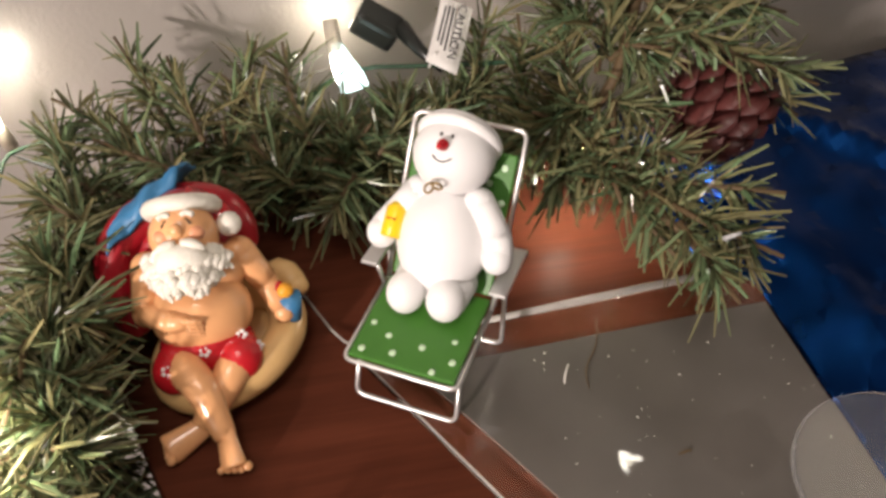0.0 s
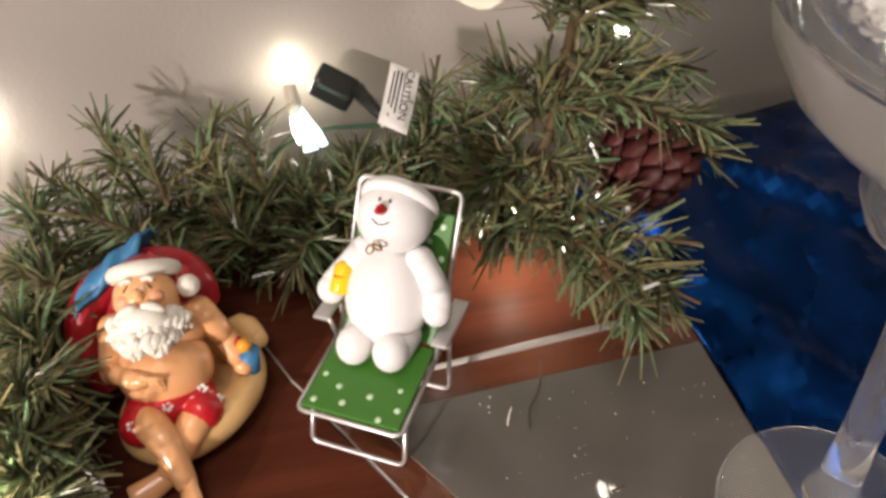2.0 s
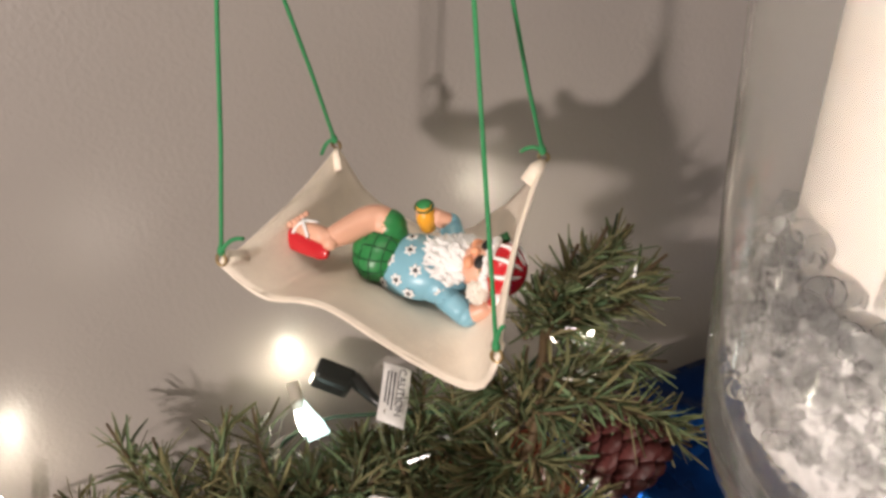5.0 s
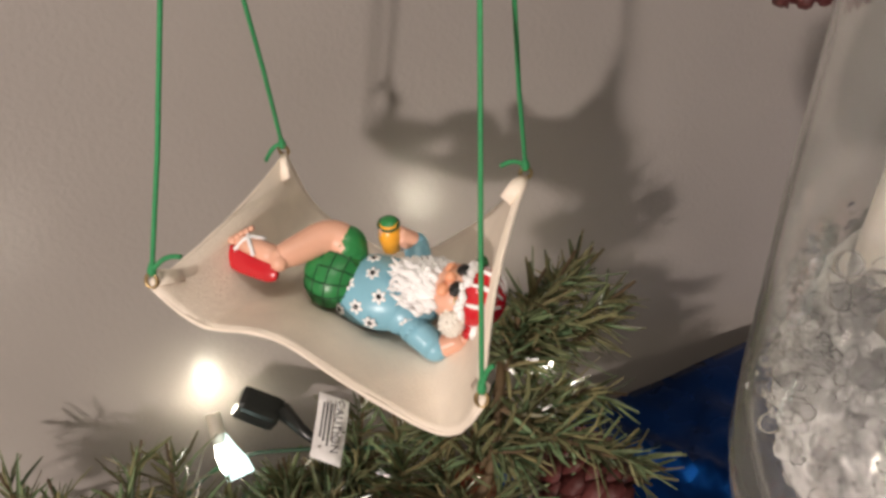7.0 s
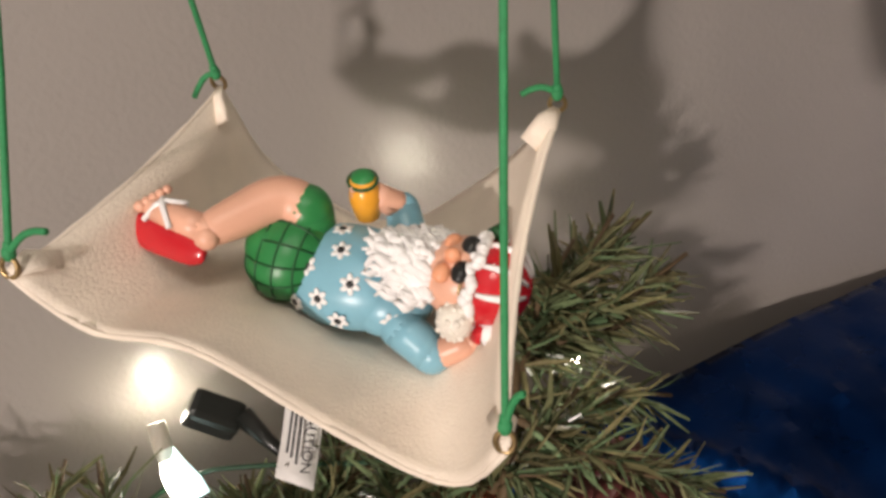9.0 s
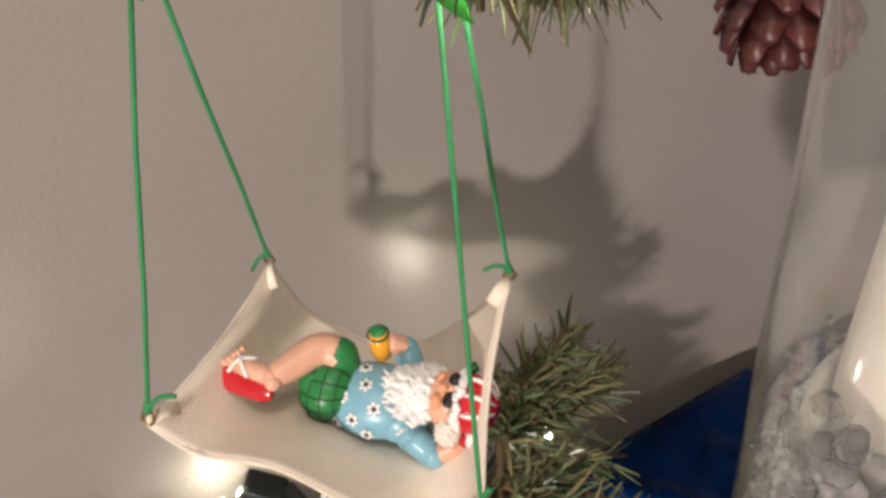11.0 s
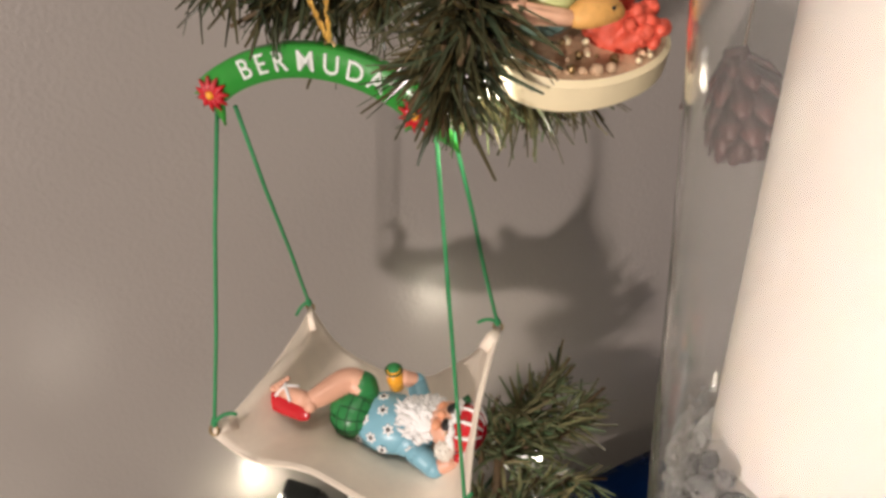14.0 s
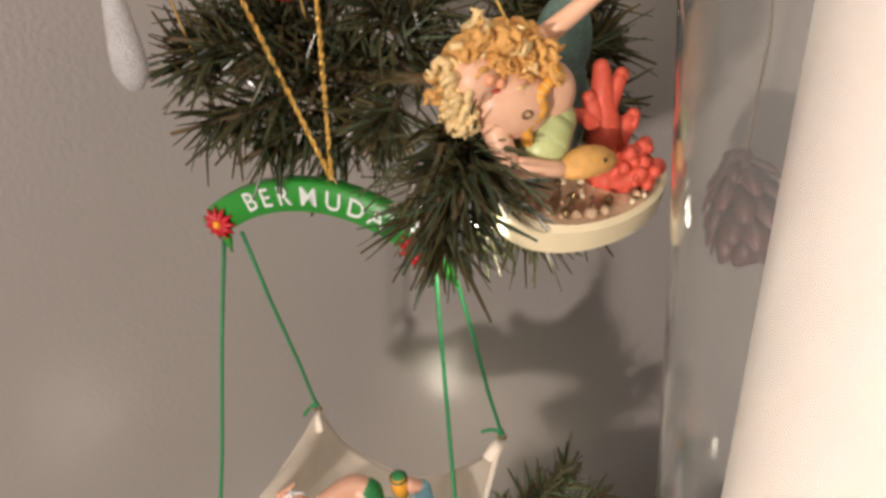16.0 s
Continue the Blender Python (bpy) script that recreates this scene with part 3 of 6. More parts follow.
CROWN = [
    ((0.058, 0.260, 0.375), (0.048, 0.260, 0.397)), ((0.155, 0.255, 0.354), (0.176, 0.252, 0.362)),
    ((0.158, 0.255, 0.342), (0.176, 0.255, 0.322)), ((0.088, 0.200, 0.351), (0.104, 0.206, 0.343)),
    ((0.092, 0.250, 0.372), (0.077, 0.250, 0.398)), ((0.135, 0.260, 0.366), (0.146, 0.260, 0.389)),
    ((0.158, 0.255, 0.366), (0.170, 0.258, 0.385)), ((0.078, 0.270, 0.371), (0.063, 0.270, 0.399)),
]
rng = random.Random(11)
garland = thing("garland", (-0.02, 0.28, 0.0), "green artificial pine garland with plastic needles lying along the table", "garland")
SPINE = [(-0.074, 0.055, 0.004), (-0.092, 0.120, 0.012), (-0.100, 0.19, 0.020), (-0.095, 0.24, 0.018), (-0.065, 0.275, 0.020), (-0.01, 0.28, 0.016),
         (0.045, 0.285, 0.018), (0.085, 0.262, 0.040), (0.104, 0.240, 0.070), (0.118, 0.262, 0.100), (0.128, 0.28, 0.112)]
Build().tube(SPINE, 0.0022, M_STEM, 8, smooth=2).done("stem", SPINE[4], garland)
Build().tube([(0.104, 0.240, 0.070), (0.100, 0.222, 0.055), (0.110, 0.195, 0.050), (0.122, 0.165, 0.046)], 0.0016, M_STEM, 6, smooth=2).done("stem", (0.104, 0.24, 0.07), garland)
for p, q in BACK + RIGHT + TALL:
    sprig(garland, p, q, M_NEEDLE, rng, 84)
for p, q in LEFT:
    sprig(garland, p, q, M_NEEDLE, rng, 110)
for s in np.linspace(0, 1, 60):
    k = s * 7.999
    i = int(k)
    p = Vector(SPINE[i]).lerp(Vector(SPINE[i + 1]), k - i)
    a = rng.uniform(0, 2 * math.pi)
    d = Vector((math.cos(a) * 0.024, math.sin(a) * 0.020, rng.uniform(-0.008, 0.020)))
    if p.x > -0.08 and d.y < 0:
        d.y *= 0.25
    q = p + d
    q.y = min(q.y, 0.345)
    q.z = max(q.z, 0.008)
    sprig(garland, p, q, M_NEEDLE, rng, 85, 0.019)

for s in np.linspace(0, 1, 30):
    p = Vector((-0.100 + 0.02 * (1 - s), 0.07 + 0.24 * s, 0.010))
    q = p + Vector((rng.uniform(-0.045, 0.002), rng.uniform(-0.02, 0.02), rng.uniform(-0.030, 0.018)))
    sprig(garland, p, q, M_NEEDLE, rng, 85, 0.021)
for s in np.linspace(0, 1, 20):
    p = Vector((-0.07 + 0.15 * s, 0.270 + rng.uniform(-0.008, 0.02), 0.022))
    q = p + Vector((rng.uniform(-0.02, 0.02), rng.uniform(-0.012, 0.012), rng.uniform(0.012, 0.030)))
    sprig(garland, p, q, M_NEEDLE, rng, 85, 0.020)

for s in np.linspace(0, 1, 22):
    p = Vector((-0.05 + 0.125 * s, 0.300 + rng.uniform(-0.006, 0.018), 0.016))
    q = p + Vector((rng.uniform(-0.022, 0.022), rng.uniform(-0.006, 0.022), rng.uniform(0.008, 0.024)))
    sprig(garland, p, q, M_NEEDLE, rng, 85, 0.019)

# twigs that hang over the table's edge
for s in np.linspace(0, 1, 34):
    y = 0.07 + 0.13 * s
    p = Vector((-0.100 + 0.388 * (0.212 - y) - rng.uniform(0.002, 0.020), y, rng.uniform(-0.020, 0.006)))
    q = p + Vector((rng.uniform(-0.012, 0.012), rng.uniform(-0.02, 0.02), rng.uniform(-0.030, 0.004)))
    sprig(garland, p, q, M_NEEDLE, rng, 80, 0.020)

upper = thing("hanging_garland", (0.17, 0.26, 0.36), "green artificial pine garland, darkened as shade, hanging above the ornaments", "garland")
SPINE2 = [(0.028, 0.255, 0.372), (0.07, 0.255, 0.362), (0.10, 0.245, 0.357), (0.135, 0.25, 0.350), (0.165, 0.255, 0.352),
          (0.168, 0.275, 0.385), (0.155, 0.33, 0.46), (0.145, 0.374, 0.56)]
Build().tube(SPINE2, 0.0022, M_STEM, 8, smooth=2).done("stem", SPINE2[4], upper)
# these twigs carry the needle tone darkened for shade
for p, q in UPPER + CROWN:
    sprig(upper, p, q, M_NEEDLE_SHADED, rng, 120, 0.023, 0.0017)
# twigs near the upper bulb take the lighter needle tone, as lit by it
for p, q in (((0.118, 0.245, 0.325), (0.131, 0.245, 0.290)), ((0.133, 0.250, 0.326), (0.155, 0.250, 0.289)), ((0.153, 0.255, 0.330), (0.184, 0.255, 0.297)), ((0.112, 0.236, 0.322), (0.108, 0.236, 0.296))):
    sprig(upper, p, q, M_NEEDLE, rng, 100, 0.021, 0.0019)
for s in np.linspace(0, 1, 26):
    k = s * 6.0
    i = min(int(k), 5)
    p = Vector(SPINE2[i]).lerp(Vector(SPINE2[i + 1]), k - i)
    a = rng.uniform(0, 2 * math.pi)
    d = Vector((rng.uniform(-0.02, 0.012), 0.012 + rng.uniform(-0.008, 0.02), rng.uniform(-0.004, 0.026)))
    sprig(upper, p, p + d, M_NEEDLE_SHADED, rng, 80, 0.021, 0.0017)


# ---- pine cones ----
CONE_AT = (0.250, 0.282, 0.272)
def scale_mesh():
    b = Build()
    k, k2 = b.slot(M_CONE), b.slot(M_CONE_TIP)
    rowsv = []
    for s, w, h in ((0, 0.18, 0), (0.45, 0.42, 0.05), (0.8, 0.5, 0.16), (1.0, 0.22, 0.34)):
        rowsv.append([b.bm.verts.new((x * w, s, h + (0.10 if x == 0 else 0))) for x in (-1, 0, 1)] +
                     [b.bm.verts.new((x * w, s, h - 0.13 * (1.1 - 0.6 * s))) for x in (1, -1)])
    for r, (A, B_) in enumerate(zip(rowsv, rowsv[1:])):
        for j in range(5):
            f = b.bm.faces.new((A[j], A[(j + 1) % 5], B_[(j + 1) % 5], B_[j]))
            f.material_index, f.smooth = (k2 if r == 2 else k), True
    b.bm.faces.new(rowsv[-1]).material_index = k2
    me = bpy.data.meshes.new("scale")
    bmesh.ops.recalc_face_normals(b.bm, faces=b.bm.faces)
    b.bm.to_mesh(me)
    b.bm.free()
    for m in b.mats:
        me.materials.append(m)
    return me


SCALE = scale_mesh()


def pine_cone(at, axis, length, radius, label, droop=-0.05, rise=0.55, count=96, wide=0.62, long=1.15):
    cone = thing("pine_cone", at, label, "pine cone", "pine cones in the garlands")
    axis = Vector(axis).normalized()
    R = frame_of(axis.orthogonal(), axis.cross(axis.orthogonal()))
    Build().tube([Vector(at) - axis * length * 0.45, Vector(at), Vector(at) + axis * length * 0.45], [radius * 0.25, radius * 0.4, radius * 0.12], M_CONE, 10).done("core", at, cone)
    for i in range(count):
        s = i / (count - 1)
        a = i * 2.39996
        r = radius * (math.sin(math.pi * (0.16 + 0.80 * s)) ** 0.8)
        out = R @ Vector((math.cos(a), math.sin(a), 0))
        tilt = droop + rise * s
        y = (out * math.cos(tilt) + axis * math.sin(tilt)).normalized()
        z = (axis * math.cos(tilt) - out * math.sin(tilt)).normalized()
        x = y.cross(z)
        ln = max(r * long, radius * 0.35)
        o = new("scale", SCALE)
        o.parent = cone
        mx = Matrix((x, y, z)).transposed().to_4x4() @ Matrix.Diagonal((ln * wide, ln, ln * 0.55, 1))
        o.matrix_local = Matrix.Translation(axis * length * (s - 0.5) * 0.85) @ mx
    return cone


pine_cone((0.146, 0.247, 0.060), (0.55, -0.45, -0.70), 0.042, 0.023, "dark red-brown pine cone nestled under garland needles")
pine_cone(CONE_AT, (0.10, -0.20, -0.97), 0.044, 0.028, "open reddish brown pine cone hanging below the upper garland", 0.30, 0.80, 62, 0.40, 1.15)
Build().tube([Vector(CONE_AT) + Vector((0, 0, 0.015)), (0.268, 0.290, 0.360), (0.270, 0.374, 0.450)], 0.0010, M_STEM, 6, smooth=2).done("stem", CONE_AT, upper)

# ---- string lights ----
lights = thing("light_string", (0.02, 0.33, 0.035), "string of lit clear christmas bulbs tucked into the garland", "string lights")


def string_bulb(at, aim, size=1.0):
    at, aim = Vector(at), Vector(aim).normalized()
    s = Build().tube([at - aim * 0.012 * size, at - aim * 0.004 * size, at], [0.0028 * size, 0.0030 * size, 0.0024 * size], M_BASE, 10).done("socket", at, lights)
    Build().tube([at, at + aim * 0.004 * size, at + aim * 0.009 * size, at + aim * 0.013 * size],
                 [0.0022 * size, 0.0028 * size, 0.0022 * size, 0.0004 * size], M_BULB_ON, 10).done("bulb", at, s, "glowing clear bulb")


string_bulb((0.0100, 0.3380, 0.0475), (0.05, -0.6, -0.75), 1.25)
string_bulb((-0.150, 0.352, 0.022), (0.0, -0.4, 0.9), 1.3)
string_bulb((-0.112, 0.150, 0.030), (0.0, 0.1, 1.0), 1.0)
string_bulb((0.097, 0.262, 0.030), (-0.4, -0.5, -0.6), 1.0)
string_bulb((0.1462, 0.281, 0.1030), (-0.1, -0.9, 0.1), 1.0)
string_bulb((0.0985, 0.214, 0.325), (-0.1, -0.5, -0.6), 0.9)
string_bulb((0.200, 0.347, 0.358), (0.1, -0.6, -0.6), 1.25)
string_bulb((0.2085, 0.344, 0.361), (0.5, -0.5, -0.4), 0.8)
string_bulb((0.203, 0.349, 0.373), (0.2, -0.7, 0.3), 0.8)
Build().tube([(0.100, 0.220, 0.333), (0.110, 0.240, 0.345), (0.125, 0.256, 0.350), (0.160, 0.272, 0.372), (0.190, 0.330, 0.376), (0.203, 0.357, 0.372), (0.199, 0.356, 0.366), (0.170, 0.366, 0.45), (0.160, 0.372, 0.56)], 0.0010, M_SOCKET, 6, smooth=2).done(
    "wire", (0.160, 0.272, 0.372), lights)
Build().tube([(0.011, 0.342, 0.0500), (0.0125, 0.337, 0.0450), (0.0150, 0.331, 0.0395), (0.0160, 0.327, 0.0350)], [0.0022, 0.0040, 0.0060, 0.0068], M_BULB_TIP, 14).done(
    "bulb_sleeve", (0.012, 0.33, 0.045), lights, "pale aqua translucent bulb sleeve")
Build().box(Matrix.Translation((0.0305, 0.350, 0.053)) @ pose(0, 0, 0, 25, 30, -20), (0.022, 0.013, 0.016), M_PLASTIC, bevel=0.003).tube(
    [(0.041, 0.345, 0.053), (0.048, 0.335, 0.046), (0.056, 0.322, 0.042)], [0.0045, 0.003, 0.0016], M_PLASTIC, 10).done("plug", (0.036, 0.338, 0.056), lights, "black plastic plug")
Build().tube([(-0.112, 0.150, 0.020), (-0.13, 0.22, 0.016), (-0.15, 0.33, 0.012), (-0.145, 0.352, 0.012), (-0.08, 0.335, 0.02), (-0.02, 0.33, 0.02), (0.012, 0.338, 0.04), (0.05, 0.322, 0.045), (0.09, 0.29, 0.06),
              (0.12, 0.275, 0.09), (0.1474, 0.300, 0.1025)], 0.0011, M_SOCKET, 6, smooth=2).done("wire", (0.02, 0.33, 0.035), lights)
for spot, ln in (((0.118, 0.172, 0.060), 0.007), ((-0.05, 0.25, 0.046), 0.007)):
    s = Vector(spot)
    Build().tube([s, s + Vector((ln * 0.6, -ln * 0.3, ln * 0.5))], [0.0009, 0.0005], M_GLITTER, 8).done("unlit_bulb", s, lights, "small clear unlit bulb")

# warning tag on the cord
T0, T1, T2 = Vector((0.0565, 0.3214, 0.0780)), Vector((0.068, 0.3133, 0.0745)), Vector((0.0462, 0.3040, 0.0595))
tu, tv = (T1 - T0), (T2 - T0)
tag = thing("warning_tag", T2, "white paper caution tag on the light cord", "tag")
b = Build()
k = b.slot(M_TAG)
grid = [[b.bm.verts.new(T0 + tu * i + tv * j + tu.cross(tv).normalized() * 0.0018 * math.sin(j * 3.0)) for i in (0, 0.5, 1)] for j in np.linspace(0, 1.05, 8)]
for A, B_ in zip(grid, grid[1:]):
    for i in range(2):
        f = b.bm.faces.new((A[i], A[i + 1], B_[i + 1], B_[i]))
        f.smooth = True
paper = b.done("paper", T2, tag)
sol = paper.modifiers.new("thickness", "SOLIDIFY")
sol.thickness, sol.offset = 0.0003, 0


def lettering(text, size, mx, m, name, parent, base, depth=0.0003, bold=0.0):
    cu = bpy.data.curves.new(name, "FONT")
    cu.body, cu.size, cu.align_x, cu.align_y, cu.extrude, cu.resolution_u = text, size, "CENTER", "CENTER", depth, 3
    cu.offset = bold
    tmp = bpy.data.objects.new(name, cu)
    scene.collection.objects.link(tmp)
    me = bpy.data.meshes.new_from_object(tmp.evaluated_get(bpy.context.evaluated_depsgraph_get()))
    bpy.data.objects.remove(tmp)
    me.transform(Matrix.Translation(-Vector(base)) @ mx)
    me.materials.clear()
    me.materials.append(m)
    o = new(name, me)
    o.parent = parent
    o.location = Vector(base) - world_at(parent)
    return o


nrm = tu.cross(tv).normalized()
if nrm.y > 0:
    nrm = -nrm
tx, ty = tv.normalized(), None
ty = nrm.cross(tx)
TR = Matrix((tx, ty, nrm)).transposed().to_4x4()
lettering("CAUTION", 0.0052, Matrix.Translation(T0 + tu * 0.74 + tv * 0.45 + nrm * 0.0022) @ TR, M_INK, "lettering", tag, T2)
b = Build()
for row, (u_, lo, hi) in enumerate(((0.50, 0.12, 0.80), (0.36, 0.12, 0.74), (0.24, 0.14, 0.70))):
    c = T0 + tu * u_ + tv * (lo + hi) / 2 + nrm * 0.0022
    b.box(Matrix.Translation(c) @ TR, (tv.length * (hi - lo), 0.0009, 0.0002), M_INK)
b.done("print_lines", T2, tag)
Build().tube([T2 + Vector((0.004, 0, 0.002)), T2 + Vector((0.002, 0.006, -0.008)), (0.05, 0.322, 0.045)], 0.0007, M_TAG, 6, smooth=2).done("tie", T2, tag)

# ---- snowman on his deck chair ----
CO = Vector((0.0135, 0.1705, 0.0))
AX, RT, UP = Vector((0.53, 0.848, 0)), Vector((0.848, -0.53, 0)), Vector((0, 0, 1))
CHAIR = Matrix((RT, AX, UP)).transposed().to_4x4()
CHAIR.translation = CO
ZB = 0.0035  # top of the glass plate, on which the chair stands
chair = thing("deck_chair", CO, "miniature silver deck chair with green polka-dot canvas on the glass plate", "deck chair")


def cpart(b, name, label=""):
    return b.done(name, CO, chair, label, CHAIR)


W = 0.0200
HINGE, BACKTOP = (0.034, 0.0285), (0.0665, 0.0785)


def panel(b, s0, z0, s1, z1, w, th, m):
    d = Vector((0, s1 - s0, z1 - z0))
    R = frame_of((1, 0, 0), d).to_4x4()
    b.box(Matrix.Translation(((0), (s0 + s1) / 2, (z0 + z1) / 2)) @ R, (2 * w, d.length, th), m, bevel=th * 0.4)
    return R


b = Build()
R1 = panel(b, -0.0022, 0.0262, HINGE[0], HINGE[1] + 0.0008, W - 0.0012, 0.0022, M_GREEN)
seat = cpart(b, "seat")
b = Build()
R2 = panel(b, HINGE[0] + 0.001, HINGE[1] + 0.002, BACKTOP[0] - 0.0045, BACKTOP[1] - 0.0070, W - 0.0015, 0.0018, M_GREEN)
back = cpart(b, "backrest")


def dots(parent, R, s0, z0, s1, z1, spots, lift):
    for x, s in spots:
        c = Vector((x, s0 + (s1 - s0) * s, z0 + (z1 - z0) * s))
        b = Build()
        b.ell(c + R.to_3x3() @ Vector((0, 0, lift)), (0.00125, 0.0013, 0.00025), M_MINT, rot=R.to_3x3(), seg=10)
        b.done("dot", CO, parent, "", CHAIR)


SEAT_DOTS = ((-0.0150, 0.09), (-0.0045, 0.13), (0.0105, 0.05), (0.0155, 0.20), (-0.0085, 0.30), (0.0040, 0.27), (-0.0155, 0.40), (0.0135, 0.42), (0.0155, 0.66), (-0.014, 0.70))
dots(seat, R1, -0.0022, 0.0262, HINGE[0], HINGE[1], SEAT_DOTS, 0.0013)
dots(back, R2, HINGE[0] + 0.001, HINGE[1] + 0.002, BACKTOP[0] - 0.0045, BACKTOP[1] - 0.0070, ((0.0150, 0.90), (0.0105, 0.78), (0.0160, 0.66), (-0.014, 0.85), (0.0115, 0.52), (-0.014, 0.6)), 0.0011)
rod = 0.00085


def bent(pts, r=0.0035):
    """The corner points of a bar, each turned into a tight bend of about r."""
    pts = [Vector(p) for p in pts]
    out = [pts[0]]
    for a, c, d in zip(pts, pts[1:], pts[2:]):
        p, q = c + (a - c).normalized() * r, c + (d - c).normalized() * r
        out += [p * (1 - t) ** 2 + c * 2 * t * (1 - t) + q * t * t for t in np.linspace(0, 1, 6)]
    return out + [pts[-1]]


b = Build()
b.tube(bent([(-W, HINGE[0], HINGE[1]), (-W, -0.0035, 0.0255), (W, -0.0035, 0.0255), (W, HINGE[0], HINGE[1])]), rod, M_SILVER, 8)
cpart(b, "seat_frame")
b = Build()
b.tube(bent([(-W, HINGE[0], HINGE[1]), (-W, BACKTOP[0], BACKTOP[1]), (W, BACKTOP[0], BACKTOP[1]), (W, HINGE[0], HINGE[1])]), rod, M_SILVER, 8)
cpart(b, "back_frame")
b = Build()
b.tube(bent([(-W + 0.002, 0.006, 0.0255), (-W + 0.0015, -0.0008, ZB + rod), (W - 0.0015, -0.0008, ZB + rod), (W - 0.002, 0.006, 0.0255)]), rod, M_SILVER, 8)
cpart(b, "front_leg")
b = Build()
b.tube(bent([(-W - 0.002, 0.041, 0.038), (-W - 0.002, 0.037, ZB + rod), (W + 0.002, 0.037, ZB + rod), (W + 0.002, 0.041, 0.038)]), rod, M_SILVER, 8)
cpart(b, "rear_leg")
for side in (-1, 1):
    b = Build()
    b.box(Matrix.Translation((side * (W + 0.0032), 0.0395, 0.0395)) @ pose(0, 0, 0, -4, 0, 0), (0.0062, 0.026, 0.0016), M_SILVER, bevel=0.0006)
    cpart(b, "armrest")
    b = Build()
    b.tube([(side * W, 0.031, 0.028), (side * (W + 0.002), 0.030, 0.0388)], rod, M_SILVER, 8)
    cpart(b, "arm_support")

# the snowman: one sculpted figure
b = Build()
HU = Vector((0, 0.50, 0.866))     # along the body towards the head
HF = Vector((0, -0.866, 0.50))    # out of the face
HR = frame_of((1, 0, 0), HF * -1)
BU_, BF_ = HU.copy(), HF.copy()
HU, HF = Vector((0, 0.74, 0.67)), Vector((0, -0.67, 0.74))   # the head leans back further
HQ = frame_of((1, 0, 0), HF * -1)
BC, HC = Vector((0, 0.0395, 0.0500)), Vector((0, 0.0505, 0.0755))
b.ell(BC - BU_ * 0.0020, (0.0160, 0.0150, 0.0190), M_SNOW, rot=HR, seg=32)
b.ell(HC, (0.0138, 0.0135, 0.0128), M_SNOW, rot=HQ, seg=32)
for side, bend in ((-1, 0), (1, 0.001)):
    b.limb((side * 0.0075, 0.032, 0.0365), (side * 0.0072, 0.0240, 0.0362), 0.0068, 0.0065, M_SNOW, 20)
    b.ell((side * 0.0072, 0.0212, 0.0372 + bend), (0.0066, 0.0072, 0.0075), M_SNOW, seg=24)
b.limb((-0.0105, 0.0450, 0.0620), (-0.0200, 0.036, 0.0515), 0.0056, 0.0050, M_SNOW, 16)
b.ell((-0.0205, 0.0335, 0.0500), (0.0052, 0.0052, 0.0056), M_SNOW, seg=20)
b.limb((0.0105, 0.0450, 0.0620), (0.0185, 0.0400, 0.0540), 0.0056, 0.0050, M_SNOW, 18)
b.limb((0.0185, 0.0400, 0.0540), (0.0200, 0.0370, 0.0505), 0.0050, 0.0050, M_SNOW, 18)
b.ell((0.0200, 0.0355, 0.0487), (0.0052, 0.0056, 0.0056), M_SNOW, seg=20)
# cap with a rolled white brim
brim = []
for a in np.linspace(0, 2 * math.pi, 33)[:-1]:
    h = 0.0060 - 0.0036 * math.cos(a)
    brim.append(HC + HU * h + (math.sqrt(0.0136 ** 2 - h * h) + 0.0002) * (math.cos(a) * HF * -1 + math.sin(a) * Vector((1, 0, 0))))
CAP = (HU * 0.95 - HF * 0.30).normalized()
b.tube(brim, 0.0022, M_WHITE, 10, closed=True)
brim2 = [p + CAP * 0.0020 - (p - HC).normalized() * 0.0008 for p in brim]
b.tube(brim2, 0.0020, M_WHITE, 8, closed=True)
b.ell(HC + CAP * 0.0042, (0.0118, 0.0116, 0.0102), M_RED, rot=HQ, seg=24)
# face
def on_head(x, up):
    d = (HF * math.sqrt(max(0.0135 ** 2 - x * x - up * up, 1e-8)) + Vector((x, 0, 0)) + HU * up)
    return HC + d
b.tube([on_head(0, 0.0002) - HF * 0.001, on_head(0, 0.0) + HF * 0.0042 - HU * 0.0012], [0.0019, 0.0010], M_RED, 12)
b.ell(on_head(0, 0) + HF * 0.0040 - HU * 0.0012, 0.0011, M_RED, seg=10)
b.ell(on_head(0, 0) + HF * 0.001, 0.0020, M_RED, seg=12)
for side in (-1, 1):
    b.ell(on_head(side * 0.0019, 0.0034), (0.00055, 0.00055, 0.0008), M_BLACK, rot=HR, seg=8)
b.tube([on_head(x, -0.0050 + 0.0016 * (x / 0.0032) ** 2) for x in np.linspace(-0.0032, 0.0032, 9)], 0.00028, M_BLACK, 6)
# little lotion bottle in the mitten
BT = Vector((-0.0158, 0.0345, 0.0560))
b.tube([BT - HU * 0.006, BT - HU * 0.0055, BT + HU * 0.004, BT + HU * 0.006], [0.0030, 0.0036, 0.0036, 0.0020], M_YELLOW, 14)
b.tube([BT + HU * 0.006, BT + HU * 0.0088], [0.0011, 0.0009], M_PINK, 10)
b.tube([BT + HF * 0.0036 + Vector((x, 0, 0)) + HU * (0.0004 * math.sin(x * 9000)) for x in np.linspace(-0.0016, 0.0016, 9)], 0.00022, M_RED, 5)
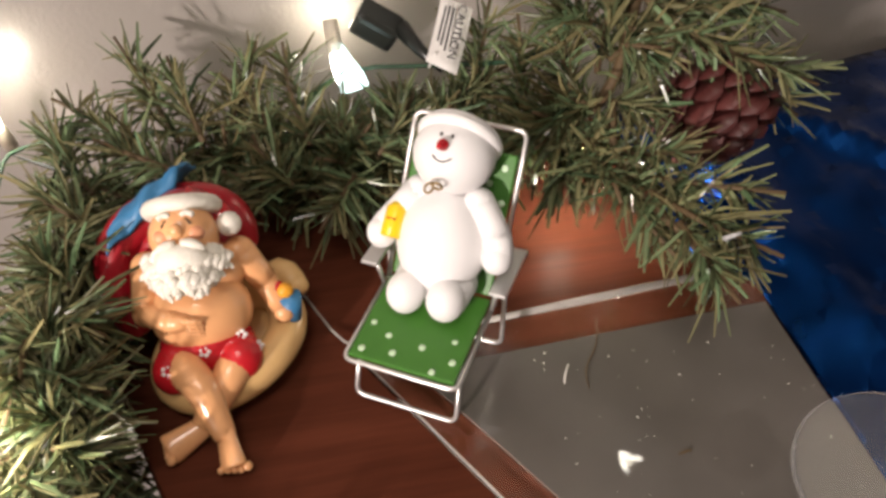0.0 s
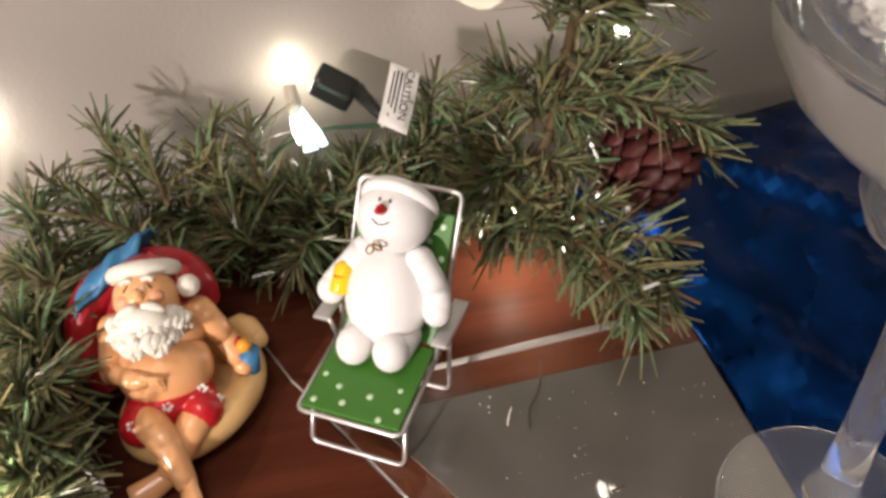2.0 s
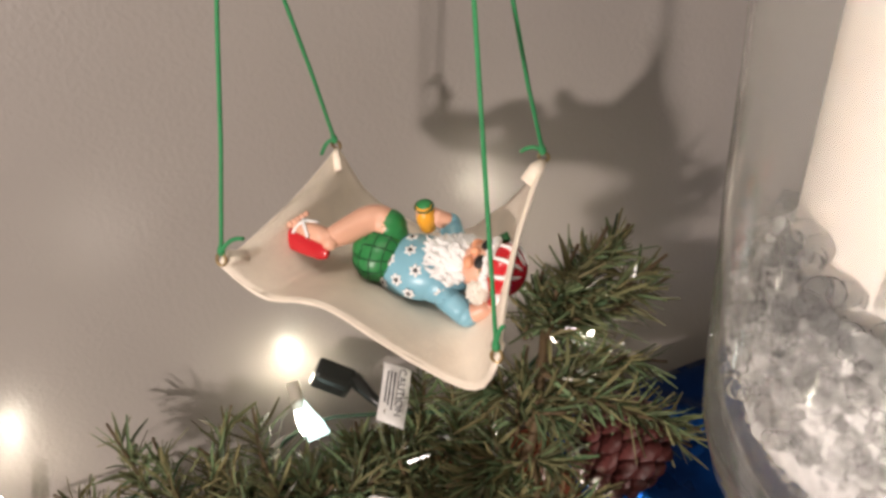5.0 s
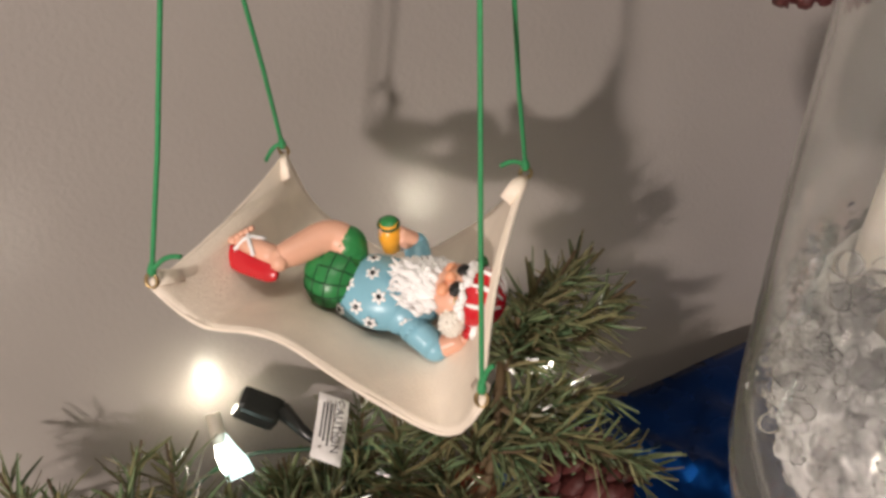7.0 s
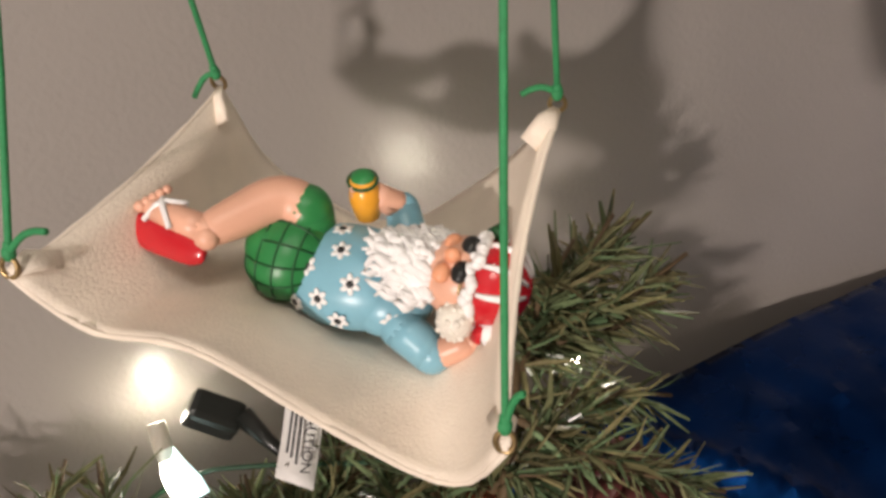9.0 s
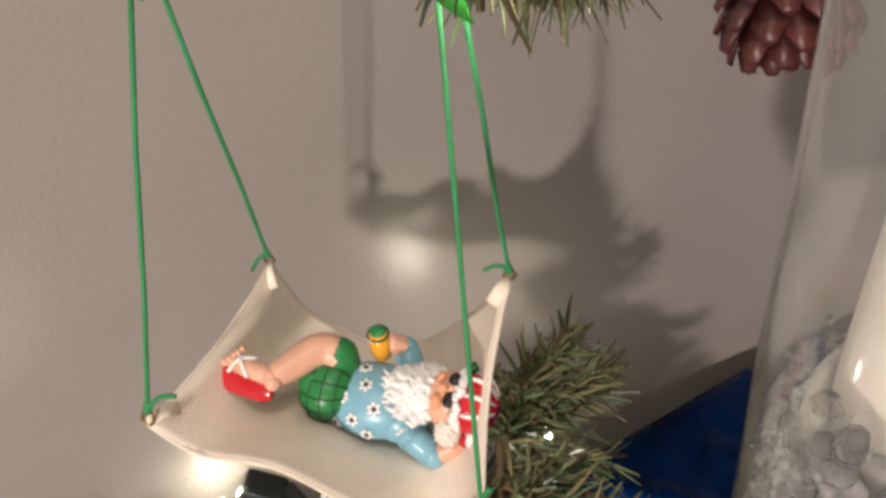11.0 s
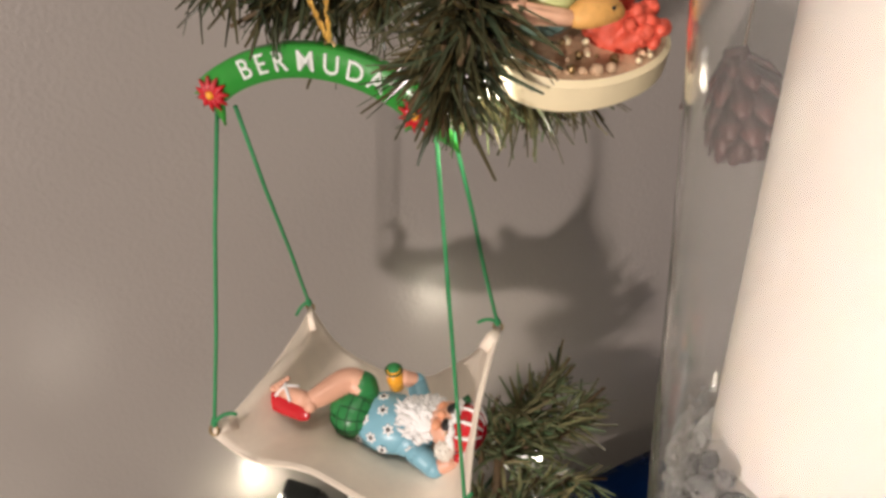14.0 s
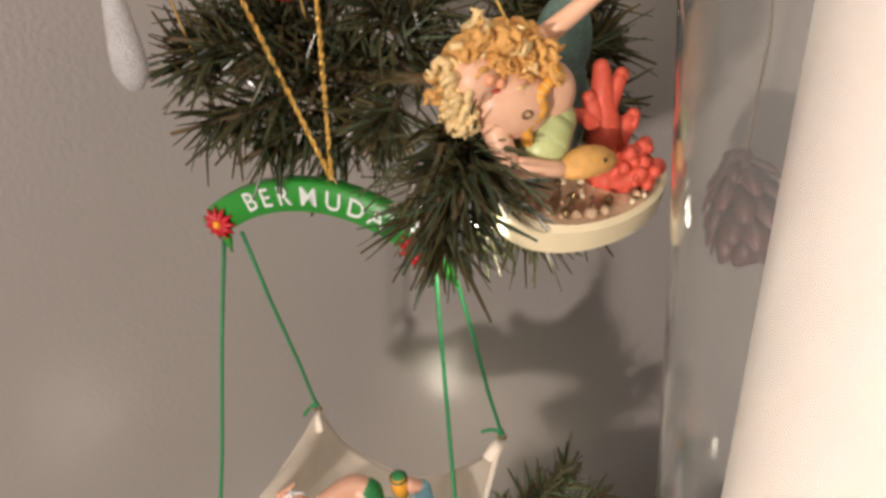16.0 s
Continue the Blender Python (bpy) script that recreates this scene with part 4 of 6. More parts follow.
# screw eye at the neck
eye_c = HC - HU * 0.0125 + HF * 0.0100
b.tube([eye_c + 0.0017 * (math.cos(a) * Vector((1, 0, 0)) + math.sin(a) * (HU * 0.4 + HF * 0.9).normalized()) for a in np.linspace(0, 2 * math.pi, 15)[:-1]], 0.00045, M_BRASS, 8, closed=True)
eye_d = eye_c + Vector((-0.0022, 0, 0)) - HU * 0.0012 + HF * 0.0006
b.tube([eye_d + 0.0016 * (math.cos(a) * Vector((0.9, 0, 0.2)) + math.sin(a) * HU) for a in np.linspace(0, 2 * math.pi, 15)[:-1]], 0.0004, M_BRASS, 8, closed=True)
tagged(b.done("snowman_figurine", CO + AX * 0.03 + Vector((0, 0, 0.03)), None, "", CHAIR), "white snowman figurine in a red cap reclining on the deck chair", "figurine")

# ---- bathing santa beside the chair: one sculpted figure ----
rng = random.Random(21)
b = Build()


def sp(x, y, z):
    return Vector((x, y, z))


# float: a tan rim, higher at the back and on his left
rim = []
for a in np.linspace(0, 2 * math.pi, 41)[:-1]:
    x, y = math.cos(a), math.sin(a)
    rim.append(sp(-0.0450 + 0.0205 * x + 0.006 * y, 0.2070 + 0.0215 * y, 0.0085 + 0.003 * max(x, 0) + 0.004 * max(y, 0)))
b.tube(rim, 0.0070, M_TAN, 14, closed=True)
b.ell((-0.0450, 0.207, 0.007), (0.020, 0.021, 0.006), M_TAN, seg=24)
b.tube([(-0.030, 0.2335, 0.016), (-0.0235, 0.2315, 0.019), (-0.0185, 0.224, 0.017)], [0.004, 0.0055, 0.004], M_TAN, 12, smooth=1)
b.ell((-0.0185, 0.224, 0.017), 0.0040, M_TAN, seg=12)
b.ell((-0.030, 0.2335, 0.016), 0.0040, M_TAN, seg=12)
# legs, crossed at the ankle
b.tube([(-0.0610, 0.1950, 0.0175), (-0.0575, 0.1870, 0.0215), (-0.0525, 0.1800, 0.0200), (-0.0488, 0.1715, 0.0120), (-0.0468, 0.1668, 0.0085)],
       [0.0066, 0.0066, 0.0058, 0.0044, 0.0036], M_SKIN, 18, smooth=2)
b.tube([(-0.0390, 0.1960, 0.0175), (-0.0425, 0.1870, 0.0185), (-0.0485, 0.1800, 0.0130), (-0.0550, 0.1735, 0.0075)], [0.0064, 0.0064, 0.0052, 0.0036], M_SKIN, 18, smooth=2)
for ank, toe in (((-0.0470, 0.1688, 0.0098), (-0.0452, 0.1585, 0.0048)), ((-0.0545, 0.1738, 0.0070), (-0.0655, 0.1692, 0.0042))):
    A, T = Vector(ank), Vector(toe)
    d = (T - A).normalized()
    s = d.cross(Vector((0, 0, 1))).normalized()
    b.tube([A - d * 0.0022, A, A.lerp(T, 0.5), T, T + d * 0.0012], [0.0020, 0.0038, 0.0046, 0.0056, 0.0050], M_SKIN, 16, flat=0.62, smooth=1)
    for i in range(5):
        b.ell(T + s * (i - 2) * 0.0021 + d * (0.0022 - 0.0005 * abs(i - 1)), 0.0013 if i else 0.0018, M_SKIN, seg=10)
# shorts
b.ell((-0.0510, 0.1995, 0.0185), (0.0165, 0.0120, 0.0120), M_RED, seg=28)
b.limb((-0.0585, 0.1985, 0.0185), (-0.0612, 0.1900, 0.0185), 0.0085, 0.0082, M_RED, 18)
b.limb((-0.0430, 0.1990, 0.0185), (-0.0400, 0.1915, 0.0185), 0.0085, 0.0080, M_RED, 18)
for x, y, z in ((-0.0505, 0.1903, 0.0255), (-0.0382, 0.1950, 0.0262), (-0.0628, 0.1855, 0.0243), (-0.0335, 0.1930, 0.0215)):
    for i in range(5):
        a = i * 1.257
        b.ell((x + 0.0014 * math.cos(a), y + 0.0010 * math.sin(a), z + 0.0008 * math.sin(a)), (0.0009, 0.0008, 0.0007), M_WHITE, seg=8)
# belly, chest and arms
b.ell((-0.0510, 0.2060, 0.0290), (0.0175, 0.0145, 0.0145), M_SKIN, seg=32)
b.ell((-0.0510, 0.2150, 0.0390), (0.0170, 0.0110, 0.0120), M_SKIN, seg=28)
b.limb((-0.0665, 0.2170, 0.0430), (-0.0690, 0.2070, 0.0310), 0.0056, 0.0050, M_SKIN, 18)
b.limb((-0.0690, 0.2070, 0.0310), (-0.0585, 0.1955, 0.0365), 0.0048, 0.0038, M_SKIN, 18)
b.ell((-0.0565, 0.1945, 0.0368), (0.0046, 0.0030, 0.0032), M_SKIN, seg=16)
for i in range(4):
    b.limb((-0.0545, 0.1932, 0.0385 - i * 0.0019), (-0.0495, 0.1925, 0.0377 - i * 0.0019), 0.0012, 0.0010, M_SKIN, 8)
b.limb((-0.0355, 0.2185, 0.0430), (-0.0290, 0.2150, 0.0310), 0.0056, 0.0048, M_SKIN, 18)
b.limb((-0.0290, 0.2150, 0.0310), (-0.0245, 0.2080, 0.0225), 0.0045, 0.0036, M_SKIN, 18)
b.ell((-0.0240, 0.2070, 0.0215), 0.0038, M_SKIN, seg=14)
# drink in his hand
b.tube([(-0.0215, 0.2085, 0.0170), (-0.0210, 0.2090, 0.0270)], [0.0034, 0.0042], M_BLUE, 14)
b.ell((-0.0225, 0.2105, 0.0285), (0.0032, 0.0028, 0.0030), M_ORANGE, seg=12)
b.ell((-0.0250, 0.2120, 0.0290), (0.0030, 0.0028, 0.0026), M_RED, seg=12)
# head
HCN = Vector((-0.0515, 0.2170, 0.0545))
b.ell(HCN, (0.0115, 0.0105, 0.0120), M_SKIN, seg=28)
FN = Vector((-0.02, -0.66, 0.75)).normalized()
UN = Vector((0, 0.75, 0.66))
RN = FN.cross(UN) * -1
b.ell(HCN + FN * 0.0112 + UN * 0.0000, (0.0023, 0.0023, 0.0028), M_SKIN, seg=14)
for s in (-1, 1):
    b.ell(HCN + FN * 0.0082 + RN * s * 0.0052 - UN * 0.0008, (0.0032, 0.0026, 0.0026), M_CHEEK, seg=14)
    b.tube([HCN + FN * 0.0104 + RN * s * (0.0026 + 0.0014 * t) + UN * (0.0030 + 0.0009 * math.sin(math.pi * t)) for t in np.linspace(0, 1.6, 7)], 0.0004, M_BLACK, 6)
    b.tube([HCN + FN * 0.0100 + RN * s * (0.0018 + 0.0022 * t) + UN * (0.0052 + 0.0008 * math.sin(math.pi * t / 1.6)) for t in np.linspace(0, 1.8, 7)], 0.0010, M_BEARD, 8)
    b.tube([HCN + FN * 0.0112 + RN * s * (0.0008 + 0.0075 * t) - UN * (0.0040 + 0.0026 * t * t) for t in np.linspace(0, 1, 6)], [0.0013, 0.0019, 0.0016, 0.0006], M_BEARD, 10)
b.ell(HCN + FN * 0.0112 - UN * 0.0056, (0.0018, 0.0010, 0.0010), M_RED, seg=10)
for i in range(120):
    u_, v_ = rng.uniform(-1, 1), rng.random()
    w = 0.0118 * (1 - 0.40 * v_ * v_)
    c = HCN + RN * u_ * w - UN * (0.0046 + 0.0128 * v_ * (1 - 0.35 * u_ * u_)) + FN * (0.0085 * (1 - 0.75 * u_ * u_) + 0.003 * v_)
    b.strand(c, -UN + RN * u_ * 0.45 + FN * rng.uniform(-0.15, 0.3), rng.uniform(0.0045, 0.0072), rng.uniform(0.0014, 0.0021), M_BEARD, rng, 1.1, 0.16)
b.ell(HCN - UN * 0.0110 + FN * 0.0060, (0.0098, 0.0052, 0.0090), M_BEARD, seg=18)
band = [HCN + UN * 0.0098 + 0.0104 * (math.cos(a) * FN + math.sin(a) * RN) - FN * 0.0022 for a in np.linspace(0, 2 * math.pi, 25)[:-1]]
b.tube(band, 0.0031, M_BEARD, 10, closed=True)
b.ell(HCN + UN * 0.0085 - FN * 0.004, (0.0108, 0.0100, 0.0080), M_MAROON, seg=20)
b.tube([HCN + UN * 0.012 - FN * 0.004, HCN + UN * 0.010 + Vector((0.010, 0.004, -0.006)), HCN + Vector((0.0145, 0.004, -0.002))], [0.0065, 0.0050, 0.003], M_RED, 12, smooth=1)
b.ell(HCN + Vector((0.0150, 0.002, 0.0010)), 0.0042, M_BEARD, seg=16)
# red padded back rest behind him with white spots and a blue towel over its corner
b.tube([(-0.0760, 0.2130, 0.0150), (-0.0800, 0.2200, 0.0270), (-0.0795, 0.2280, 0.0410), (-0.0700, 0.2350, 0.0490), (-0.0570, 0.2390, 0.0510),
        (-0.0450, 0.2400, 0.0490), (-0.0370, 0.2395, 0.0420), (-0.0350, 0.2360, 0.0300)],
       [0.0040, 0.0066, 0.0076, 0.0080, 0.0082, 0.0078, 0.0065, 0.0045], M_MAROON, 18, smooth=2)
b.ell((-0.0575, 0.2350, 0.0320), (0.0220, 0.0090, 0.0190), M_MAROON, rot=Euler((0.45, 0, 0.0)).to_matrix(), seg=32)
for c in ((-0.0858, 0.2180, 0.0325), (-0.0800, 0.2130, 0.0200), (-0.0440, 0.2340, 0.0550)):
    b.ell(c, (0.0014, 0.0014, 0.0020), M_WHITE, seg=10)
kb = b.slot(M_BLUE)
tow = []
for i in range(19):
    u_ = i / 18
    c = Vector((-0.0760, 0.2290, 0.0510)).lerp(Vector((-0.0510, 0.2420, 0.0620)), u_) + Vector((0, 0.0, 0.0028 * math.sin(u_ * 3.1)))
    row = []
    for j in range(9):
        w = j / 8 - 0.5
        fold = 0.0009 * math.sin(w * 19 + u_ * 4) + 0.0008 * math.sin(u_ * 15)
        row.append(b.bm.verts.new(c + Vector((0.0060 * w, 0.0170 * w + 0.001 * math.sin(u_ * 9), 0.0030 - 0.034 * w * w * (0.6 if w > 0 else 1.0) + fold - 0.006 * w))))
    tow.append(row)
low = [[b.bm.verts.new(v.co - Vector((0, 0, 0.0016))) for v in row] for row in tow]
quads = []
for i in range(18):
    for j in range(8):
        quads.append((tow[i][j], tow[i + 1][j], tow[i + 1][j + 1], tow[i][j + 1]))
        quads.append((low[i][j], low[i][j + 1], low[i + 1][j + 1], low[i + 1][j]))
    quads += [(tow[i][0], low[i][0], low[i + 1][0], tow[i + 1][0]), (tow[i][8], tow[i + 1][8], low[i + 1][8], low[i][8])]
for j in range(8):
    quads += [(tow[0][j], tow[0][j + 1], low[0][j + 1], low[0][j]), (tow[18][j], low[18][j], low[18][j + 1], tow[18][j + 1])]
for q in quads:
    f = b.bm.faces.new(q)
    f.material_index, f.smooth = kb, True
santa = b.done("bathing_santa_figurine", (-0.05, 0.2, 0.0), None)
tagged(santa, "glazed santa figurine in red swim shorts sitting in a tan float", "figurine")

# ---- hammock ornament ----
FLc, FRc, BLc, BRc = Vector((0, 0.244, 0.195)), Vector((0.0755, 0.1824, 0.1764)), Vector((0.05, 0.296, 0.206)), Vector((0.114, 0.238, 0.211))
HO = Vector((0.0599, 0.24, 0.197))
E1, E2, E3 = Vector((0.7559, -0.6503, -0.0759)), Vector((0.6377, 0.7052, 0.3097)), Vector((-0.1479, -0.2825, 0.9478))
orn = thing("hammock_ornament", (0.0555, 0.236, 0.30), "hanging ornament with green lettered sign and cream canvas hammock on strings", "ornament")


FRONT_U, FRONT_SAG = (0, 0.03, 0.09, 0.16, 0.24, 0.34, 0.42, 0.51, 0.60, 0.72, 0.81, 0.90, 0.96, 1), (0, 0.0042, 0.0112, 0.0118, 0.0076, 0.0036, 0.0042, 0.0096, 0.0155, 0.0205, 0.0245, 0.0235, 0.0140, 0.0010)
BACK_U, BACK_SAG = (0, 0.03, 0.09, 0.20, 0.40, 0.60, 0.82, 0.93, 1), (0, 0.0165, 0.0265, 0.0360, 0.0465, 0.0415, 0.0230, 0.0110, 0)


def sag(u, v):
    """How far the cloth hangs below the plane of its corners: a wavy front hem, a deep back hem and a hollow under the figure."""
    front = sum(float(np.interp(u + d, FRONT_U, FRONT_SAG)) for d in (-0.03, 0, 0.03)) / 3 * min(1, u / 0.03, (1 - u) / 0.03)
    back = sum(float(np.interp(u + d, BACK_U, BACK_SAG)) for d in (-0.03, 0, 0.03)) / 3 * min(1, u / 0.03, (1 - u) / 0.03)
    w = v * v * (3 - 2 * v)
    return front * (1 - w) + back * w + 0.0085 * math.sin(math.pi * u) ** 0.8 * math.sin(math.pi * v) ** 0.8


def cloth_at(u, v):
    p = FLc * (1 - u) * (1 - v) + FRc * u * (1 - v) + BLc * (1 - u) * v + BRc * u * v
    pinch = 0.006 * math.sin(math.pi * v)
    return p - E3 * sag(u, v) + E1 * (pinch * (0.5 - u) * 0.9 if abs(u - 0.5) > 0.3 else 0)


b = Build()
k = b.slot(M_CANVAS)
NU, NV = 44, 30
gridv = [[b.bm.verts.new(cloth_at(i / NU, j / NV)) for i in range(NU + 1)] for j in range(NV + 1)]
for j in range(NV):
    for i in range(NU):
        f = b.bm.faces.new((gridv[j][i], gridv[j][i + 1], gridv[j + 1][i + 1], gridv[j + 1][i]))
        f.smooth = True
canvas = b.done("canvas", (0.0555, 0.236, 0.19), orn, "cream canvas hammock cloth")
sol = canvas.modifiers.new("thickness", "SOLIDIFY")
sol.thickness, sol.offset = 0.0009, -1
# rolled hems
for name, pts in (("hem", [cloth_at(u, 0) for u in np.linspace(0, 1, 30)]), ("hem", [cloth_at(u, 1) for u in np.linspace(0, 1, 30)]),
                  ("hem", [cloth_at(1, v) for v in np.linspace(0, 1, 20)]), ("hem", [cloth_at(0, v) for v in np.linspace(0, 1, 20)])):
    Build().tube([p + E3 * 0.0002 for p in pts], [rng.uniform(0.0005, 0.0009) for _ in range(24)], M_CANVAS, 8).done(name, pts[0], canvas)
for c, dirs in ((BLc, (1, -1)), (BRc, (-1, -1)), (FLc, (1, 1)), (FRc, (-1, 1))):
    d = (E1 * dirs[0] * 0.5 + E2 * dirs[1]).normalized()
    Build().tube([c + d * 0.0005 + E3 * 0.0008, c + d * 0.005 + E3 * 0.0004 - E1 * dirs[0] * 0.001, c + d * 0.0095 - E3 * 0.003], [0.0012, 0.0027, 0.0022], M_CANVAS, 10, flat=0.45).done("folded_corner", c, canvas)

# sign
SL, SR = Vector((0.0285, 0.258, 0.3190)), Vector((0.083, 0.215, 0.3145))
B1 = (SR - SL).normalized()
BU = Vector((-0.02, 0.0, 1.0))
BU = (BU - B1 * BU.dot(B1)).normalized()
BN = B1.cross(BU)
if BN.y > 0:
    BN = -BN
MIDS = (SL + SR) / 2
RAD, RISE = 0.0585, 0.0128
CEN = MIDS + BU * (RISE - RAD)
HALF = math.asin((SR - SL).length / 2 / RAD)


def sign_at(a, r, n):
    return CEN + (RAD + r) * (math.sin(a) * B1 + math.cos(a) * BU) + BN * n


b = Build()
k = b.slot(M_SIGN)
sec = [(-0.0046, 0.0030), (0.0046, 0.0030), (0.0052, 0.0024), (0.0052, -0.0024), (0.0046, -0.0030), (-0.0046, -0.0030), (-0.0052, -0.0024), (-0.0052, 0.0024)]
ringsv = []
for a in np.linspace(-HALF * 1.06, HALF * 1.10, 40):
    ringsv.append([b.bm.verts.new(sign_at(a, r, n)) for r, n in sec])
for A, B_ in zip(ringsv, ringsv[1:]):
    for j in range(8):
        f = b.bm.faces.new((A[j], A[(j + 1) % 8], B_[(j + 1) % 8], B_[j]))
        f.smooth = True
b.bm.faces.new(ringsv[0])
b.bm.faces.new(ringsv[-1])
sign = b.done("sign", MIDS, orn, "arched green enamel sign")
for ch, fr in zip("BERMUDA", (0.200, 0.284, 0.374, 0.492, 0.606, 0.710, 0.806)):
    a = -HALF + 2 * HALF * fr
    x, y = (math.cos(a) * B1 - math.sin(a) * BU), (math.sin(a) * B1 + math.cos(a) * BU)
    mx = Matrix((x, y, BN)).transposed().to_4x4()
    mx.translation = sign_at(a, 0.0002, 0.0031)
    lettering(ch, 0.0090, mx @ Matrix.Diagonal((0.92, 1, 1, 1)), M_LETTER, "letter", sign, MIDS, 0.0005, 0.00004)


def flower(at, parent):
    b = Build()
    for ring, (cnt, rad, ln) in enumerate(((11, 0.0032, 0.0028), (9, 0.0021, 0.0022))):
        for i in range(cnt):
            a = 2 * math.pi * (i + 0.5 * ring) / cnt
            d = math.cos(a) * B1 + math.sin(a) * BU
            b.tube([at + d * rad * 0.3 + BN * 0.0010, at + d * rad + BN * (0.0016 + 0.0004 * ring), at + d * (rad + ln) + BN * 0.0008], [0.0008, 0.0012, 0.0003], M_RED, 6)
    b.ell(at + BN * 0.0022, 0.0015, M_ORANGE, seg=10)
    return b.done("flower", at, parent, "red flower with orange centre")


def leaf(at, tip, wide, parent):
    b = Build()
    d = tip - at
    s = d.cross(BN).normalized()
    k = b.slot(M_LEAF)
    L_, R_, C_ = [], [], []
    for t in np.linspace(0, 1, 7):
        w = wide * math.sin(math.pi * (0.08 + 0.92 * t) ** 0.8) if t < 1 else 0.0001
        p = at + d * t
        L_.append(b.bm.verts.new(p + s * w)), R_.append(b.bm.verts.new(p - s * w)), C_.append(b.bm.verts.new(p + BN * 0.0008))
    for i in range(6):
        for A, B_ in ((L_, C_), (C_, R_)):
            f = b.bm.faces.new((A[i], A[i + 1], B_[i + 1], B_[i]))
            f.smooth = True
    o = b.done("leaf", at, parent)
    m_ = o.modifiers.new("thickness", "SOLIDIFY")
    m_.thickness = 0.0006
    return o


flower(SL + BN * 0.0030, sign)
flower(SR + BN * 0.0030, sign)
ATL, ATR = SL - BU * 0.0058, SR + B1 * 0.0085 - BU * 0.0072
leaf(SL + BN * 0.0028, SL + BN * 0.0032 - B1 * 0.0068 - BU * 0.0004, 0.0016, sign)
leaf(SL + BN * 0.0028 - BU * 0.001, SL + BN * 0.0034 + B1 * 0.003 - BU * 0.0105, 0.0022, sign)
leaf(SR + BN * 0.0028 + B1 * 0.003, SR + BN * 0.0034 + B1 * 0.0135 - BU * 0.0110, 0.0030, sign)
leaf(SR + BN * 0.0028, SR + BN * 0.0034 - B1 * 0.004 - BU * 0.006, 0.0020, sign)

STR = 0.00072
for c, top, tail in ((FLc, ATL + BN * 0.001 - B1 * 0.001, (E1 * 0.011 + Vector((0, 0, 0.0075)))), (BLc, ATL - BN * 0.002 + B1 * 0.004, (-E1 * 0.006 - Vector((0, 0, 0.006)) - E2 * 0.002)),
                     (FRc, ATR + BN * 0.001 - B1 * 0.0035, (E1 * 0.003 + Vector((0, 0, 0.0085)))), (BRc, ATR - BN * 0.002 + B1 * 0.001, (-E1 * 0.0075 - E2 * 0.001 + Vector((0, 0, -0.0010))))):
    to = (top - c).normalized()
    ring_c = c + to * 0.0022
    across = (E1 * 0.55 + E2 * 0.1).normalized()
    across = (across - to * across.dot(to)).normalized()
    Build().tube([ring_c + 0.0017 * math.cos(a) * across + 0.0021 * math.sin(a) * to for a in np.linspace(0, 2 * math.pi, 19)[:-1]], 0.00055, M_BRASS, 8, closed=True).done("ring", c, orn, "aged brass ring")
    kn = ring_c + to * 0.0030
    wob = Vector((rng.uniform(-1, 1), rng.uniform(-1, 1), 0)) * 0.0004
    s = Build().tube([ring_c + to * 0.0015, kn, kn.lerp(top, 0.3) + wob, kn.lerp(top, 0.65) - wob, top], STR, M_STRING, 8)
    s.ell(kn, (0.0014, 0.0014, 0.0018), M_STRING, seg=10)
    s.ell(kn + to * 0.0016, (0.0011, 0.0012, 0.0011), M_STRING, seg=10)
    s.tube([kn, kn + tail * 0.35 + to * 0.002, kn + tail * 0.7 + to * 0.0015, kn + tail], STR, M_STRING, 8, smooth=1)
    s.done("string", c, orn)
# gold hanging cord
HOOK = sign_at(0.10, 0.0060, 0)
c = Build()
for end in (Vector((0.0425, 0.252, 0.402)), Vector((0.0690, 0.247, 0.402))):
    ln = (end - HOOK).length
    t_ = (end - HOOK).normalized()
    s_ = t_.orthogonal().normalized()
    u_ = t_.cross(s_)
    for ph in (0, math.pi):
        c.tube([HOOK + t_ * ln * i / 90 + 0.00045 * (math.cos(i * 0.75 + ph) * s_ + math.sin(i * 0.75 + ph) * u_) for i in range(91)], 0.0005, M_GOLD, 5)
c.tube([HOOK + 0.0016 * (math.cos(a) * B1 + math.sin(a) * BU) - BU * 0.001 for a in np.linspace(0, 2 * math.pi, 15)[:-1]], 0.0005, M_BRASS, 8, closed=True)
c.done("hanging_cord", HOOK, orn, "twisted gold hanging cord")

# ---- santa lying in the hammock: one sculpted figure ----
HM = Matrix((E1, E2, E3)).transposed().to_4x4()
HM.translation = HO - E1 * 0.004 + E2 * 0.004 - E3 * 0.009
b = Build()
b.ell((0.0085, -0.0035, -0.0115), (0.0175, 0.0128, 0.0102), M_SHIRT, seg=32)
b.ell((0.0180, -0.0030, -0.0125), (0.0105, 0.0125, 0.0085), M_SHIRT, seg=28)
b.ell((-0.0060, -0.0040, -0.0075), (0.0098, 0.0118, 0.0092), M_PLAID, seg=28)
b.limb((-0.0070, -0.0065, -0.0065), (-0.0095, -0.0060, -0.0045), 0.0066, 0.0058, M_PLAID, 18)
b.limb((-0.0045, 0.0020, -0.0050), (-0.0045, 0.0034, -0.0008), 0.0068, 0.0063, M_PLAID, 18)
for i in range(4):
    x = -0.0135 + i * 0.0042
    b.tube([(x, -0.0040 + 0.0119 * math.cos(a) * math.sqrt(max(1 - ((x + 0.006) / 0.0098) ** 2, 0.02)), -0.0075 + 0.0093 * math.sin(a) * math.sqrt(max(1 - ((x + 0.006) / 0.0098) ** 2, 0.02))) for a in np.linspace(-0.2, 3.3, 14)], 0.00028, M_PLAID_LINE, 5)
